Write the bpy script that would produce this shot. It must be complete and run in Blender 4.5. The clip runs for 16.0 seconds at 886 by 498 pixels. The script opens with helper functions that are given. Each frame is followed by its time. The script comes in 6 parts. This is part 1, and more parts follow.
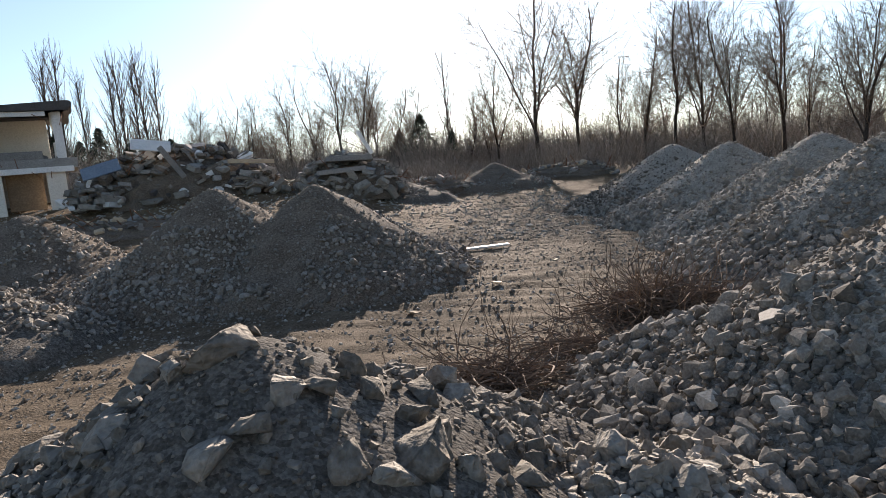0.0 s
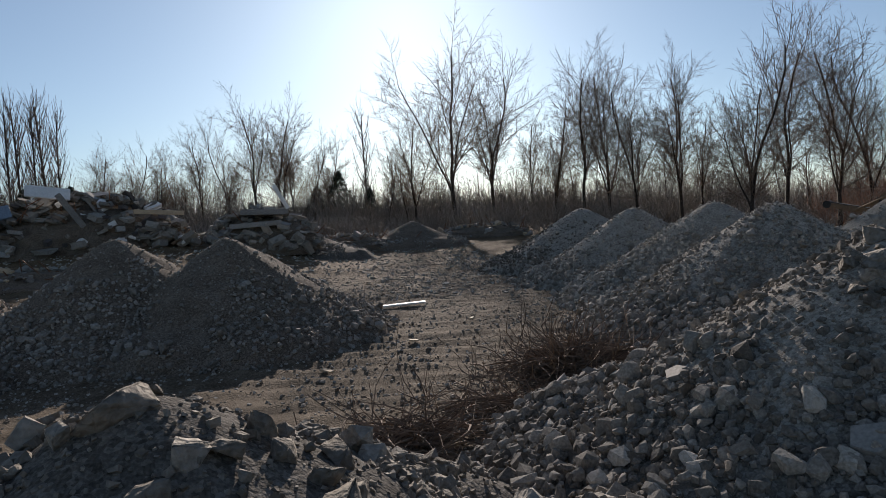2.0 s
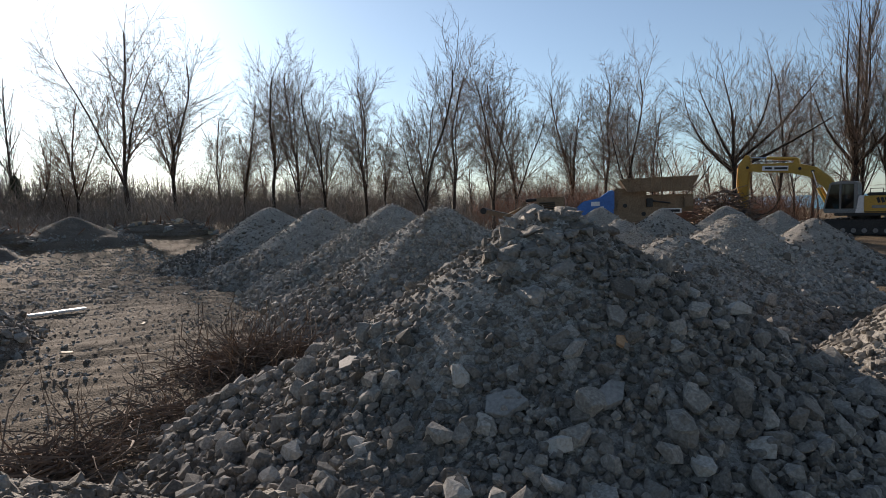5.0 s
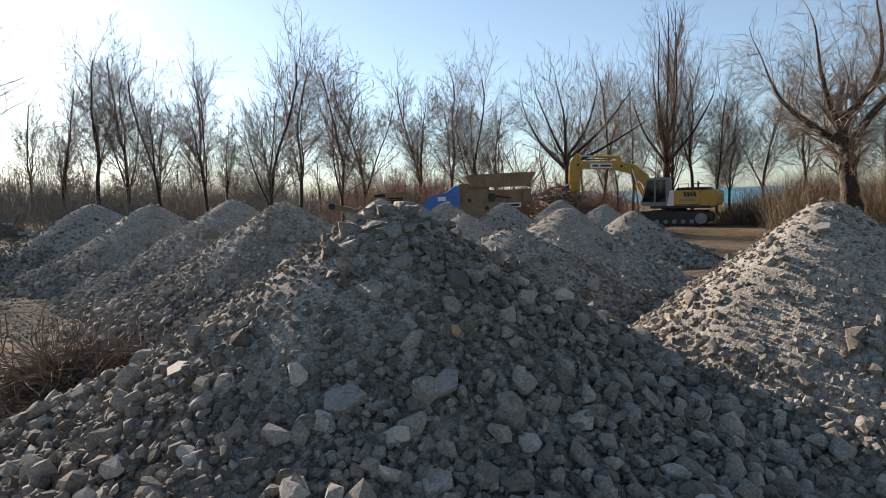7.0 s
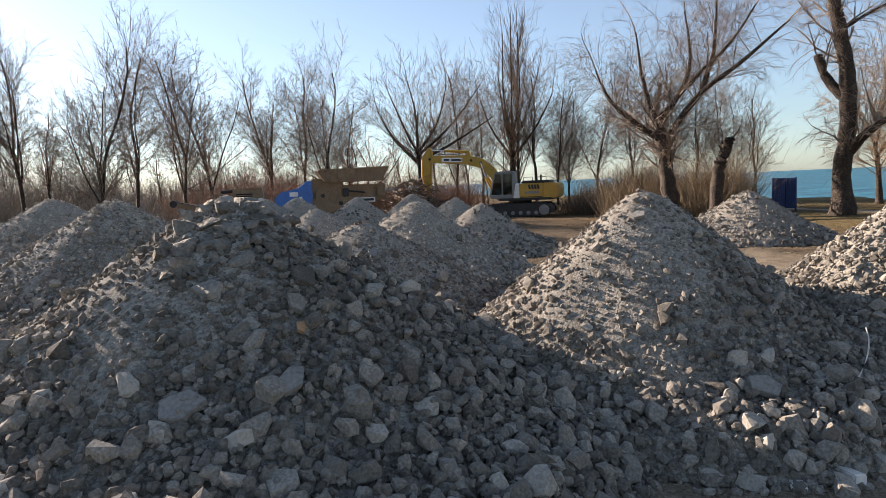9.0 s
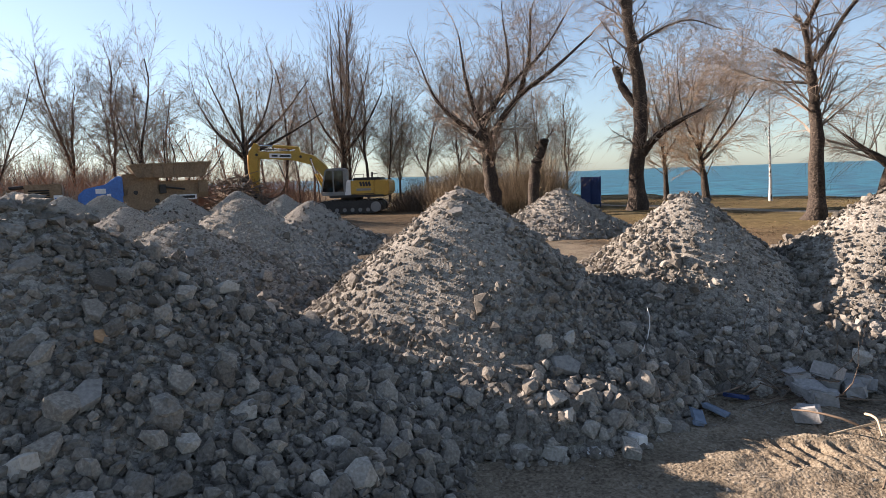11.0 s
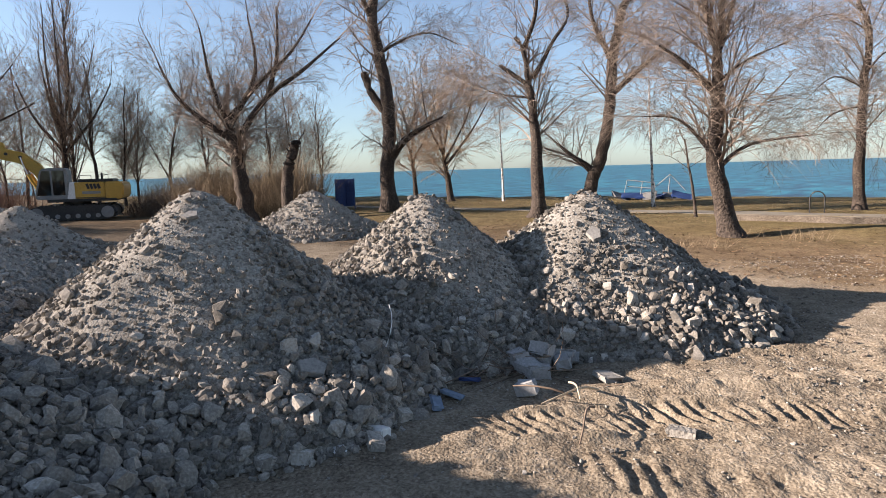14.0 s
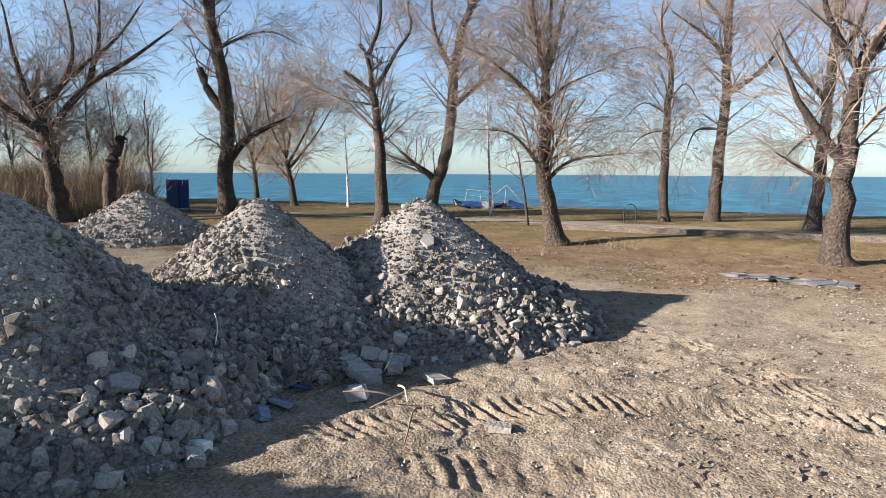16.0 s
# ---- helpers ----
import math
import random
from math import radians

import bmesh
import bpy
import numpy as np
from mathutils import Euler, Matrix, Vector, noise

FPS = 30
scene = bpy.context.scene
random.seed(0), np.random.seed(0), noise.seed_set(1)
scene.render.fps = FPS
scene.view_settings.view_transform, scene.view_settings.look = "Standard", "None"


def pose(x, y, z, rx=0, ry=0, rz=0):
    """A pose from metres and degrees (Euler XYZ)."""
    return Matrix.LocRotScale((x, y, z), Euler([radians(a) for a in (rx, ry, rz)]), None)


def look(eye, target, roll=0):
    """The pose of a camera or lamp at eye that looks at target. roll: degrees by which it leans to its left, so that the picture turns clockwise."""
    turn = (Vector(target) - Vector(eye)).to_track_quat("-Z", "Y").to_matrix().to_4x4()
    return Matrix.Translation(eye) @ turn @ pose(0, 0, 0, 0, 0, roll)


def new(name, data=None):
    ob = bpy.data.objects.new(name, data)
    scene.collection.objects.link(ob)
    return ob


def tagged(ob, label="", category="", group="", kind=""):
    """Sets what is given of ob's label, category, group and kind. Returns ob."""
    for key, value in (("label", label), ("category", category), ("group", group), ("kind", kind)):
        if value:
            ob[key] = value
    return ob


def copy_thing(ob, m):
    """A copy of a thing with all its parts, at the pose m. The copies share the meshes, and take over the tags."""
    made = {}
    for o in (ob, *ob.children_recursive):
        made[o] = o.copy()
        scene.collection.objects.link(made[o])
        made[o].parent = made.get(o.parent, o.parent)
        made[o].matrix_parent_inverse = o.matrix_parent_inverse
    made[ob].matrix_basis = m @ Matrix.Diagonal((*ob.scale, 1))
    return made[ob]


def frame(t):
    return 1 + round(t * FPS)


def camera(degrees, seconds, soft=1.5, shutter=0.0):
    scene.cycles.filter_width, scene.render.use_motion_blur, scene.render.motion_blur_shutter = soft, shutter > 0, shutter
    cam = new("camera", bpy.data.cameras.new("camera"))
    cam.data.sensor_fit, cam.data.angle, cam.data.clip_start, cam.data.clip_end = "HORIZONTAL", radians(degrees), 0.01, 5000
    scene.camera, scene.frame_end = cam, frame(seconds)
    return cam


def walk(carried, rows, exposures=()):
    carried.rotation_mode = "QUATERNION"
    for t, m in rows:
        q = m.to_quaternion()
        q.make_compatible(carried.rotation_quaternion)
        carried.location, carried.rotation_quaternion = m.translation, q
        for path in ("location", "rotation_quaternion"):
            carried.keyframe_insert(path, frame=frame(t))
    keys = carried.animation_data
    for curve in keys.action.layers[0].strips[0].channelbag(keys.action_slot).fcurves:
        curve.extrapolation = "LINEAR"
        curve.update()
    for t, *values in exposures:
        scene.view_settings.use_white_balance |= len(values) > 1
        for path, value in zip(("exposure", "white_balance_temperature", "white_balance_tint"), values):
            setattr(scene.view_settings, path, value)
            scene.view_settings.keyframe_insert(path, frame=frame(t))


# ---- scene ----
cam = camera(70.09, 16.0, soft=0.5)
PATH = [
    (0, pose(0.000, 0.000, 2.439, 82.387, 5.015, -0.660)),
    (0.5, pose(-0.080, 0.081, 2.488, 84.151, 4.142, -1.840)),
    (1, pose(-0.079, 0.053, 2.451, 86.742, 3.621, -2.091)),
    (1.5, pose(-0.049, 0.022, 2.441, 87.291, 3.096, -3.833)),
    (2, pose(-0.022, 0.018, 2.422, 87.101, 3.363, -8.143)),
    (2.5, pose(-0.003, 0.038, 2.405, 86.963, 2.979, -12.395)),
    (3, pose(0.034, 0.056, 2.388, 86.687, 2.355, -17.444)),
    (3.5, pose(0.076, 0.058, 2.380, 86.868, 2.110, -22.348)),
    (4, pose(0.091, 0.043, 2.375, 86.452, 1.831, -27.573)),
    (4.2, pose(0.092, 0.037, 2.373, 86.359, 1.643, -29.500)),
    (6.3, pose(0.164, -0.079, 2.360, 85.258, 1.995, -44.382)),
    (6.5, pose(0.174, -0.082, 2.357, 85.205, 1.917, -46.045)),
    (7, pose(0.180, -0.094, 2.361, 85.170, 1.776, -49.039)),
    (7.5, pose(0.189, -0.112, 2.359, 85.280, 2.075, -51.546)),
    (8, pose(0.190, -0.134, 2.356, 85.102, 1.983, -54.736)),
    (8.5, pose(0.200, -0.163, 2.350, 84.413, 2.191, -58.586)),
    (9, pose(0.211, -0.205, 2.354, 84.203, 2.420, -62.026)),
    (9.2, pose(0.214, -0.227, 2.360, 84.211, 2.389, -63.537)),
    (11.3, pose(0.215, -0.349, 2.342, 82.813, 2.140, -78.903)),
    (11.5, pose(0.215, -0.360, 2.340, 82.396, 2.218, -80.085)),
    (12, pose(0.213, -0.392, 2.337, 82.047, 2.160, -83.202)),
    (12.5, pose(0.226, -0.424, 2.321, 82.108, 2.437, -87.236)),
    (13, pose(0.231, -0.470, 2.324, 82.444, 1.926, -90.878)),
    (13.5, pose(0.219, -0.506, 2.334, 82.796, 2.095, -94.518)),
    (14, pose(0.217, -0.510, 2.340, 82.854, 1.642, -98.649)),
    (14.5, pose(0.202, -0.557, 2.354, 82.671, 1.341, -103.663)),
    (15, pose(0.155, -0.617, 2.355, 82.980, 0.657, -107.492)),
    (15.5, pose(0.126, -0.635, 2.362, 83.250, 0.116, -109.845)),
    (16, pose(0.084, -0.646, 2.363, 83.207, -0.348, -112.304)),
]
EXPOSURES = [(0, 1.64, 6650, 18), (0.5, 1.39, 6550, 18), (1.0, 0.85, 6400, 18), (1.5, 0.69, 6350, 17), (4.2, 0.91, 6400, 17), (6.3, 1.51, 6690, 17), (7.0, 1.64, 6740, 17), (9.2, 1.8, 6900, 21), (11.3, 1.8, 6800, 22), (14.5, 1.8, 6450, 20), (16, 1.8, 6150, 17)]
walk(cam, PATH, EXPOSURES)

# ---- world and sun ----
SUN_AZ, SUN_EL = 5.6, 19.6      # degrees clockwise from +y, and above the horizon
world = bpy.data.worlds.new("world")
scene.world = world
world.use_nodes = True
wt = world.node_tree
sky = wt.nodes.new("ShaderNodeTexSky")
sky.sky_type, sky.sun_disc = "NISHITA", False
sky.sun_elevation, sky.sun_rotation = radians(SUN_EL), radians(SUN_AZ)
sky.air_density, sky.dust_density, sky.ozone_density = 1.0, 0.45, 2.4
wt.nodes["Background"].inputs["Strength"].default_value = 0.05
haze = wt.nodes.new("ShaderNodeHueSaturation")
haze.inputs["Saturation"].default_value = 0.7
wt.links.new(sky.outputs["Color"], haze.inputs["Color"])
cool = wt.nodes.new("ShaderNodeMix")
cool.data_type, cool.blend_type = "RGBA", "MULTIPLY"
cool.inputs["Factor"].default_value = 1.0
cool.inputs[7].default_value = (0.84, 1.03, 1.13, 1)
wt.links.new(haze.outputs["Color"], cool.inputs[6])
wt.links.new(cool.outputs[2], wt.nodes["Background"].inputs["Color"])
sun = new("sun", bpy.data.lights.new("sun", "SUN"))
sun.data.energy, sun.data.angle, sun.data.color = 5.0, radians(0.6), (1.0, 0.9, 0.76)
sun.matrix_world = look((math.sin(radians(SUN_AZ)) * 60, math.cos(radians(SUN_AZ)) * 60, 60 * math.tan(radians(SUN_EL))), (0, 0, 0))

# ---- materials ----


def material(name, stops, scale=4.0, detail=6.0, rough=0.9, bump=0.3, fine=60.0, dist=0.02, metal=0.0, island=0.0, objrand=0.0, stain=0.35, spec=0.3, dry=0.0, pebble=0.0):
    """Two scales of noise: a colour ramp over broad stains and grain, and a bump of both."""
    m = bpy.data.materials.new(name)
    m.use_nodes = True
    nt = m.node_tree
    N, L = nt.nodes, nt.links
    bsdf = N["Principled BSDF"]
    bsdf.inputs["Roughness"].default_value = rough
    bsdf.inputs["Metallic"].default_value = metal
    bsdf.inputs["Specular IOR Level"].default_value = spec
    bsdf.inputs["Diffuse Roughness"].default_value = dry
    geo = N.new("ShaderNodeNewGeometry")
    a = N.new("ShaderNodeTexNoise")
    b = N.new("ShaderNodeTexNoise")
    for n, s in ((a, scale), (b, fine)):
        n.inputs["Scale"].default_value = s
        n.inputs["Detail"].default_value = detail
        L.new(geo.outputs["Position"], n.inputs["Vector"])
    mix = N.new("ShaderNodeMath")
    mix.operation = "MULTIPLY_ADD"
    mix.inputs[1].default_value = 1 - stain
    L.new(b.outputs["Fac"], mix.inputs[0])
    sc = N.new("ShaderNodeMath")
    sc.operation = "MULTIPLY"
    sc.inputs[1].default_value = stain
    L.new(a.outputs["Fac"], sc.inputs[0])
    L.new(sc.outputs[0], mix.inputs[2])
    fac = mix.outputs[0]
    height = b.outputs["Fac"]
    if pebble:
        vo = N.new("ShaderNodeTexVoronoi")
        vo.inputs["Scale"].default_value = pebble
        L.new(geo.outputs["Position"], vo.inputs["Vector"])
        sepc = N.new("ShaderNodeSeparateColor")
        L.new(vo.outputs["Color"], sepc.inputs[0])
        pk = N.new("ShaderNodeMath")
        pk.operation = "MULTIPLY_ADD"
        pk.inputs[1].default_value = 0.28
        L.new(sepc.outputs[0], pk.inputs[0])
        po = N.new("ShaderNodeMath")
        po.operation = "SUBTRACT"
        po.inputs[1].default_value = 0.14
        L.new(fac, po.inputs[0])
        L.new(po.outputs[0], pk.inputs[2])
        fac = pk.outputs[0]
        hh = N.new("ShaderNodeMath")
        hh.operation = "MULTIPLY_ADD"
        hh.inputs[1].default_value = -0.7
        L.new(vo.outputs["Distance"], hh.inputs[0])
        L.new(b.outputs["Fac"], hh.inputs[2])
        height = hh.outputs[0]
    for amount, node, out in ((island, geo, "Random Per Island"), (objrand, None, "Random")):
        if amount:
            src = node or N.new("ShaderNodeObjectInfo")
            k = N.new("ShaderNodeMath")
            k.operation = "MULTIPLY_ADD"
            k.inputs[1].default_value = amount
            L.new(src.outputs[out], k.inputs[0])
            off = N.new("ShaderNodeMath")
            off.operation = "SUBTRACT"
            off.inputs[1].default_value = amount * 0.5
            L.new(fac, off.inputs[0])
            L.new(off.outputs[0], k.inputs[2])
            fac = k.outputs[0]
    ramp = N.new("ShaderNodeValToRGB")
    L.new(fac, ramp.inputs["Fac"])
    els = ramp.color_ramp.elements
    while len(els) < len(stops):
        els.new(0.5)
    for e, (p, c) in zip(els, stops):
        e.position, e.color = p, (*c, 1)
    L.new(ramp.outputs["Color"], bsdf.inputs["Base Color"])
    if bump:
        bp = N.new("ShaderNodeBump")
        bp.inputs["Strength"].default_value = bump
        bp.inputs["Distance"].default_value = dist
        L.new(height, bp.inputs["Height"])
        L.new(bp.outputs["Normal"], bsdf.inputs["Normal"])
    return m


M_STONE = material("rubble_stone", [(0.2, (0.10, 0.089, 0.075)), (0.5, (0.23, 0.208, 0.177)), (0.8, (0.45, 0.415, 0.36))], 3, 5, 0.92, 0.6, 45, 0.012, island=0.34, objrand=0.34, spec=0.12, dry=0.7)
M_FINES = material("crushed_concrete", [(0.3, (0.15, 0.134, 0.112)), (0.5, (0.275, 0.252, 0.215)), (0.7, (0.40, 0.372, 0.325))], 2.5, 8, 0.95, 0.8, 60, 0.014, pebble=34, spec=0.06, dry=0.7)
M_EARTH = material("loose_earth", [(0.3, (0.07, 0.056, 0.043)), (0.5, (0.14, 0.115, 0.09)), (0.7, (0.235, 0.198, 0.16))], 2.0, 8, 0.95, 0.8, 50, 0.016, pebble=40, spec=0.05, dry=0.5)
M_GREY_EARTH = material("grey_earth", [(0.3, (0.06, 0.053, 0.045)), (0.5, (0.115, 0.104, 0.09)), (0.7, (0.20, 0.183, 0.16))], 2.0, 8, 0.95, 0.9, 50, 0.018, pebble=30, spec=0.05, dry=0.5)
M_ROCK = material("concrete_rock", [(0.3, (0.12, 0.108, 0.09)), (0.55, (0.23, 0.212, 0.183)), (0.8, (0.36, 0.338, 0.30))], 5, 7, 0.92, 1.0, 26, 0.03, objrand=0.25, island=0.25, spec=0.1)
M_BARK = material("bark", [(0.3, (0.018, 0.014, 0.011)), (0.5, (0.05, 0.038, 0.03)), (0.75, (0.125, 0.097, 0.075))], 3, 6, 0.95, 1.0, 14, 0.08)
M_TWIG = material("twigs", [(0.3, (0.10, 0.07, 0.05)), (0.7, (0.22, 0.16, 0.115))], 1.0, 3, 0.9, 0.0, 6)
M_TWIG_WILLOW = material("willow_twigs", [(0.3, (0.125, 0.097, 0.076)), (0.7, (0.29, 0.228, 0.178))], 1.0, 3, 0.8, 0.0, 6)
M_TWIG_RED = material("reddish_twigs", [(0.3, (0.16, 0.085, 0.055)), (0.7, (0.30, 0.17, 0.11))], 1.0, 3, 0.9, 0.0, 6)
M_TWIG_GOLD = material("golden_willow_twigs", [(0.3, (0.17, 0.115, 0.07)), (0.7, (0.34, 0.24, 0.155))], 1.0, 3, 0.8, 0.0, 6)
# scrub stems paler and greyer than bare wood: distance haze put into the colour
M_SCRUB = material("hazed_winter_scrub", [(0.3, (0.115, 0.10, 0.084)), (0.7, (0.29, 0.255, 0.212))], 0.4, 3, 0.9, 0.0, 3, island=0.5)
M_FIR = material("fir_needles", [(0.3, (0.02, 0.03, 0.018)), (0.7, (0.06, 0.075, 0.04))], 1.0, 3, 0.9, 0.0, 8)
M_BIRCH = material("birch_bark", [(0.42, (0.10, 0.09, 0.08)), (0.5, (0.55, 0.52, 0.48)), (0.8, (0.75, 0.72, 0.68))], 6, 4, 0.8, 0.2, 9)


def ground_material():
    """Grey gravelly dirt round the heaps, brown earth and leaf litter, then winter grass towards the shore."""
    m = bpy.data.materials.new("ground")
    m.use_nodes = True
    nt = m.node_tree
    N, L = nt.nodes, nt.links
    bsdf = N["Principled BSDF"]
    bsdf.inputs["Roughness"].default_value = 0.95
    bsdf.inputs["Specular IOR Level"].default_value = 0.06
    bsdf.inputs["Diffuse Roughness"].default_value = 0.4
    geo = N.new("ShaderNodeNewGeometry")

    def noise_tex(scale, detail=7.0, rough=0.6):
        n = N.new("ShaderNodeTexNoise")
        n.inputs["Scale"].default_value, n.inputs["Detail"].default_value, n.inputs["Roughness"].default_value = scale, detail, rough
        L.new(geo.outputs["Position"], n.inputs["Vector"])
        return n.outputs["Fac"]

    def ramp(fac, stops):
        r = N.new("ShaderNodeValToRGB")
        L.new(fac, r.inputs["Fac"])
        els = r.color_ramp.elements
        while len(els) < len(stops):
            els.new(0.5)
        for e, (p, c) in zip(els, stops):
            e.position, e.color = p, (*c, 1)
        return r.outputs["Color"]

    def math_node(op, a, b, c=None):
        n = N.new("ShaderNodeMath")
        n.operation = op
        for i, v in enumerate((a, b, c)):
            if v is None:
                continue
            if isinstance(v, (int, float)):
                n.inputs[i].default_value = v
            else:
                L.new(v, n.inputs[i])
        return n.outputs[0]

    def blend(fac, a, b):
        n = N.new("ShaderNodeMix")
        n.data_type = "RGBA"
        L.new(fac, n.inputs["Factor"])
        L.new(a, n.inputs[6])
        L.new(b, n.inputs[7])
        return n.outputs[2]

    fine, mid, broad, patch = noise_tex(35), noise_tex(3.0), noise_tex(0.35, 4), noise_tex(0.9, 9, 0.72)
    vor = N.new("ShaderNodeTexVoronoi")
    vor.inputs["Scale"].default_value = 34.0
    L.new(geo.outputs["Position"], vor.inputs["Vector"])
    vsep = N.new("ShaderNodeSeparateColor")
    L.new(vor.outputs["Color"], vsep.inputs[0])
    speck = math_node("MULTIPLY_ADD", fine, 0.65, math_node("MULTIPLY", mid, 0.35))
    speck = math_node("ADD", speck, math_node("MULTIPLY_ADD", patch, 0.55, -0.275))
    speck = math_node("ADD", speck, math_node("MULTIPLY_ADD", vsep.outputs[0], 0.16, -0.08))
    gravel = ramp(speck, [(0.32, (0.097, 0.076, 0.055)), (0.5, (0.205, 0.167, 0.121)), (0.68, (0.316, 0.267, 0.201))])
    brown = ramp(speck, [(0.32, (0.057, 0.037, 0.023)), (0.5, (0.134, 0.094, 0.057)), (0.68, (0.215, 0.162, 0.101))])
    grass = ramp(speck, [(0.32, (0.051, 0.041, 0.019)), (0.5, (0.124, 0.094, 0.045)), (0.68, (0.194, 0.151, 0.078))])
    sep = N.new("ShaderNodeSeparateXYZ")
    L.new(geo.outputs["Position"], sep.inputs[0])
    s = math_node("MULTIPLY_ADD", sep.outputs["X"], 0.69, math_node("MULTIPLY", sep.outputs["Y"], -0.72))
    s = math_node("ADD", s, math_node("MULTIPLY_ADD", broad, 8.0, math_node("MULTIPLY_ADD", mid, 3.0, -5.5)))

    def step(v, a, b):
        n = N.new("ShaderNodeMapRange")
        n.interpolation_type = "SMOOTHSTEP"
        L.new(v, n.inputs["Value"])
        n.inputs["From Min"].default_value, n.inputs["From Max"].default_value = a, b
        return n.outputs["Result"]

    # brown dirt to the north, its backlit shading darkened into the colour
    backlit_dirt = ramp(speck, [(0.32, (0.062, 0.046, 0.031)), (0.5, (0.122, 0.094, 0.065)), (0.68, (0.198, 0.158, 0.115))])
    north = math_node("ADD", sep.outputs["Y"], math_node("MULTIPLY", broad, 3.0))
    gravel = blend(step(north, 2.5, 6.0), gravel, backlit_dirt)
    col = blend(step(s, 13.0, 16.5), gravel, brown)
    col = blend(step(s, 18.5, 25.0), col, grass)
    far = math_node("ADD", sep.outputs["Y"], math_node("MULTIPLY", mid, 6.0))
    col = blend(step(far, 24.0, 34.0), col, brown)
    L.new(col, bsdf.inputs["Base Color"])
    bp = N.new("ShaderNodeBump")
    bp.inputs["Strength"].default_value, bp.inputs["Distance"].default_value = 0.9, 0.035
    L.new(math_node("MULTIPLY_ADD", vor.outputs["Distance"], -0.35, speck), bp.inputs["Height"])
    L.new(bp.outputs["Normal"], bsdf.inputs["Normal"])
    return m


def water_material():
    m = bpy.data.materials.new("lake_water")
    m.use_nodes = True
    N, L = m.node_tree.nodes, m.node_tree.links
    bsdf = N["Principled BSDF"]
    geo = N.new("ShaderNodeNewGeometry")
    mp = N.new("ShaderNodeMapping")
    mp.inputs["Scale"].default_value = (1.0, 1.0, 1.0)
    mp.inputs["Rotation"].default_value = (0, 0, radians(-46))
    L.new(geo.outputs["Position"], mp.inputs["Vector"])
    st = N.new("ShaderNodeMapping")
    st.inputs["Scale"].default_value = (0.55, 0.16, 1.0)
    L.new(mp.outputs[0], st.inputs["Vector"])
    n = N.new("ShaderNodeTexNoise")
    n.inputs["Scale"].default_value, n.inputs["Detail"].default_value = 1.1, 7
    L.new(st.outputs[0], n.inputs["Vector"])
    big = N.new("ShaderNodeTexNoise")
    big.inputs["Scale"].default_value = 0.02
    L.new(st.outputs[0], big.inputs["Vector"])
    # light and dark of the ripples painted into the base colour, along the bump's noise
    r = N.new("ShaderNodeValToRGB")
    r.color_ramp.elements[0].position, r.color_ramp.elements[0].color = 0.38, (0.003, 0.035, 0.07, 1)
    r.color_ramp.elements[1].position, r.color_ramp.elements[1].color = 0.64, (0.014, 0.15, 0.205, 1)
    L.new(n.outputs["Fac"], r.inputs["Fac"])
    L.new(r.outputs["Color"], bsdf.inputs["Base Color"])
    bsdf.inputs["Roughness"].default_value, bsdf.inputs["IOR"].default_value = 0.35, 1.33
    bsdf.inputs["Specular IOR Level"].default_value = 0.12
    bp = N.new("ShaderNodeBump")
    bp.inputs["Strength"].default_value, bp.inputs["Distance"].default_value = 1.0, 0.35
    L.new(n.outputs["Fac"], bp.inputs["Height"])
    L.new(bp.outputs["Normal"], bsdf.inputs["Normal"])
    return m


# ---- mesh helpers ----
rng = np.random.default_rng(7)


def mesh_of(name, verts, faces, mat, smooth=False):
    me = bpy.data.meshes.new(name)
    me.from_pydata(verts if isinstance(verts, list) else verts.tolist(), [], faces if isinstance(faces, list) else faces.tolist())
    me.materials.append(mat)
    if smooth:
        me.shade_smooth()
    me.update()
    return me


def empty(name, at, turn=0.0):
    ob = new(name)
    ob.matrix_basis = pose(*at, 0, 0, turn)
    ob.empty_display_size = 0.2
    return ob


def hang(ob, parent):
    ob.parent = parent
    return ob


def part(name, bm, material_, parent, label="", smooth=False):
    me = bpy.data.meshes.new(name)
    bm.to_mesh(me)
    bm.free()
    me.materials.append(material_)
    if smooth:
        me.shade_smooth()
    ob = hang(new(name, me), parent)
    return tagged(ob, label)


_lat = np.random.default_rng(3).random((64, 64, 6))


def vnoise(x, y, layer=0):
    """Smooth value noise, 0 to 1."""
    x, y = np.asarray(x, float), np.asarray(y, float)
    i, j = np.floor(x).astype(int), np.floor(y).astype(int)
    fx, fy = x - i, y - j
    fx, fy = fx * fx * (3 - 2 * fx), fy * fy * (3 - 2 * fy)
    g = lambda a, b: _lat[a % 64, b % 64, layer]
    return (g(i, j) * (1 - fx) + g(i + 1, j) * fx) * (1 - fy) + (g(i, j + 1) * (1 - fx) + g(i + 1, j + 1) * fx) * fy


def fbm(x, y, octaves=4, layer=0):
    v, a = 0.0, 0.5
    for k in range(octaves):
        v = v + a * (vnoise(x * 2 ** k + 7.3 * k, y * 2 ** k + 3.1 * k, (layer + k) % 6) - 0.5)
        a *= 0.5
    return v


def sstep(v, a, b):
    t = np.clip((v - a) / (b - a), 0, 1)
    return t * t * (3 - 2 * t)


# ---- ground and lake ----
SHORE, LAKE_Z = 43.3, -0.35


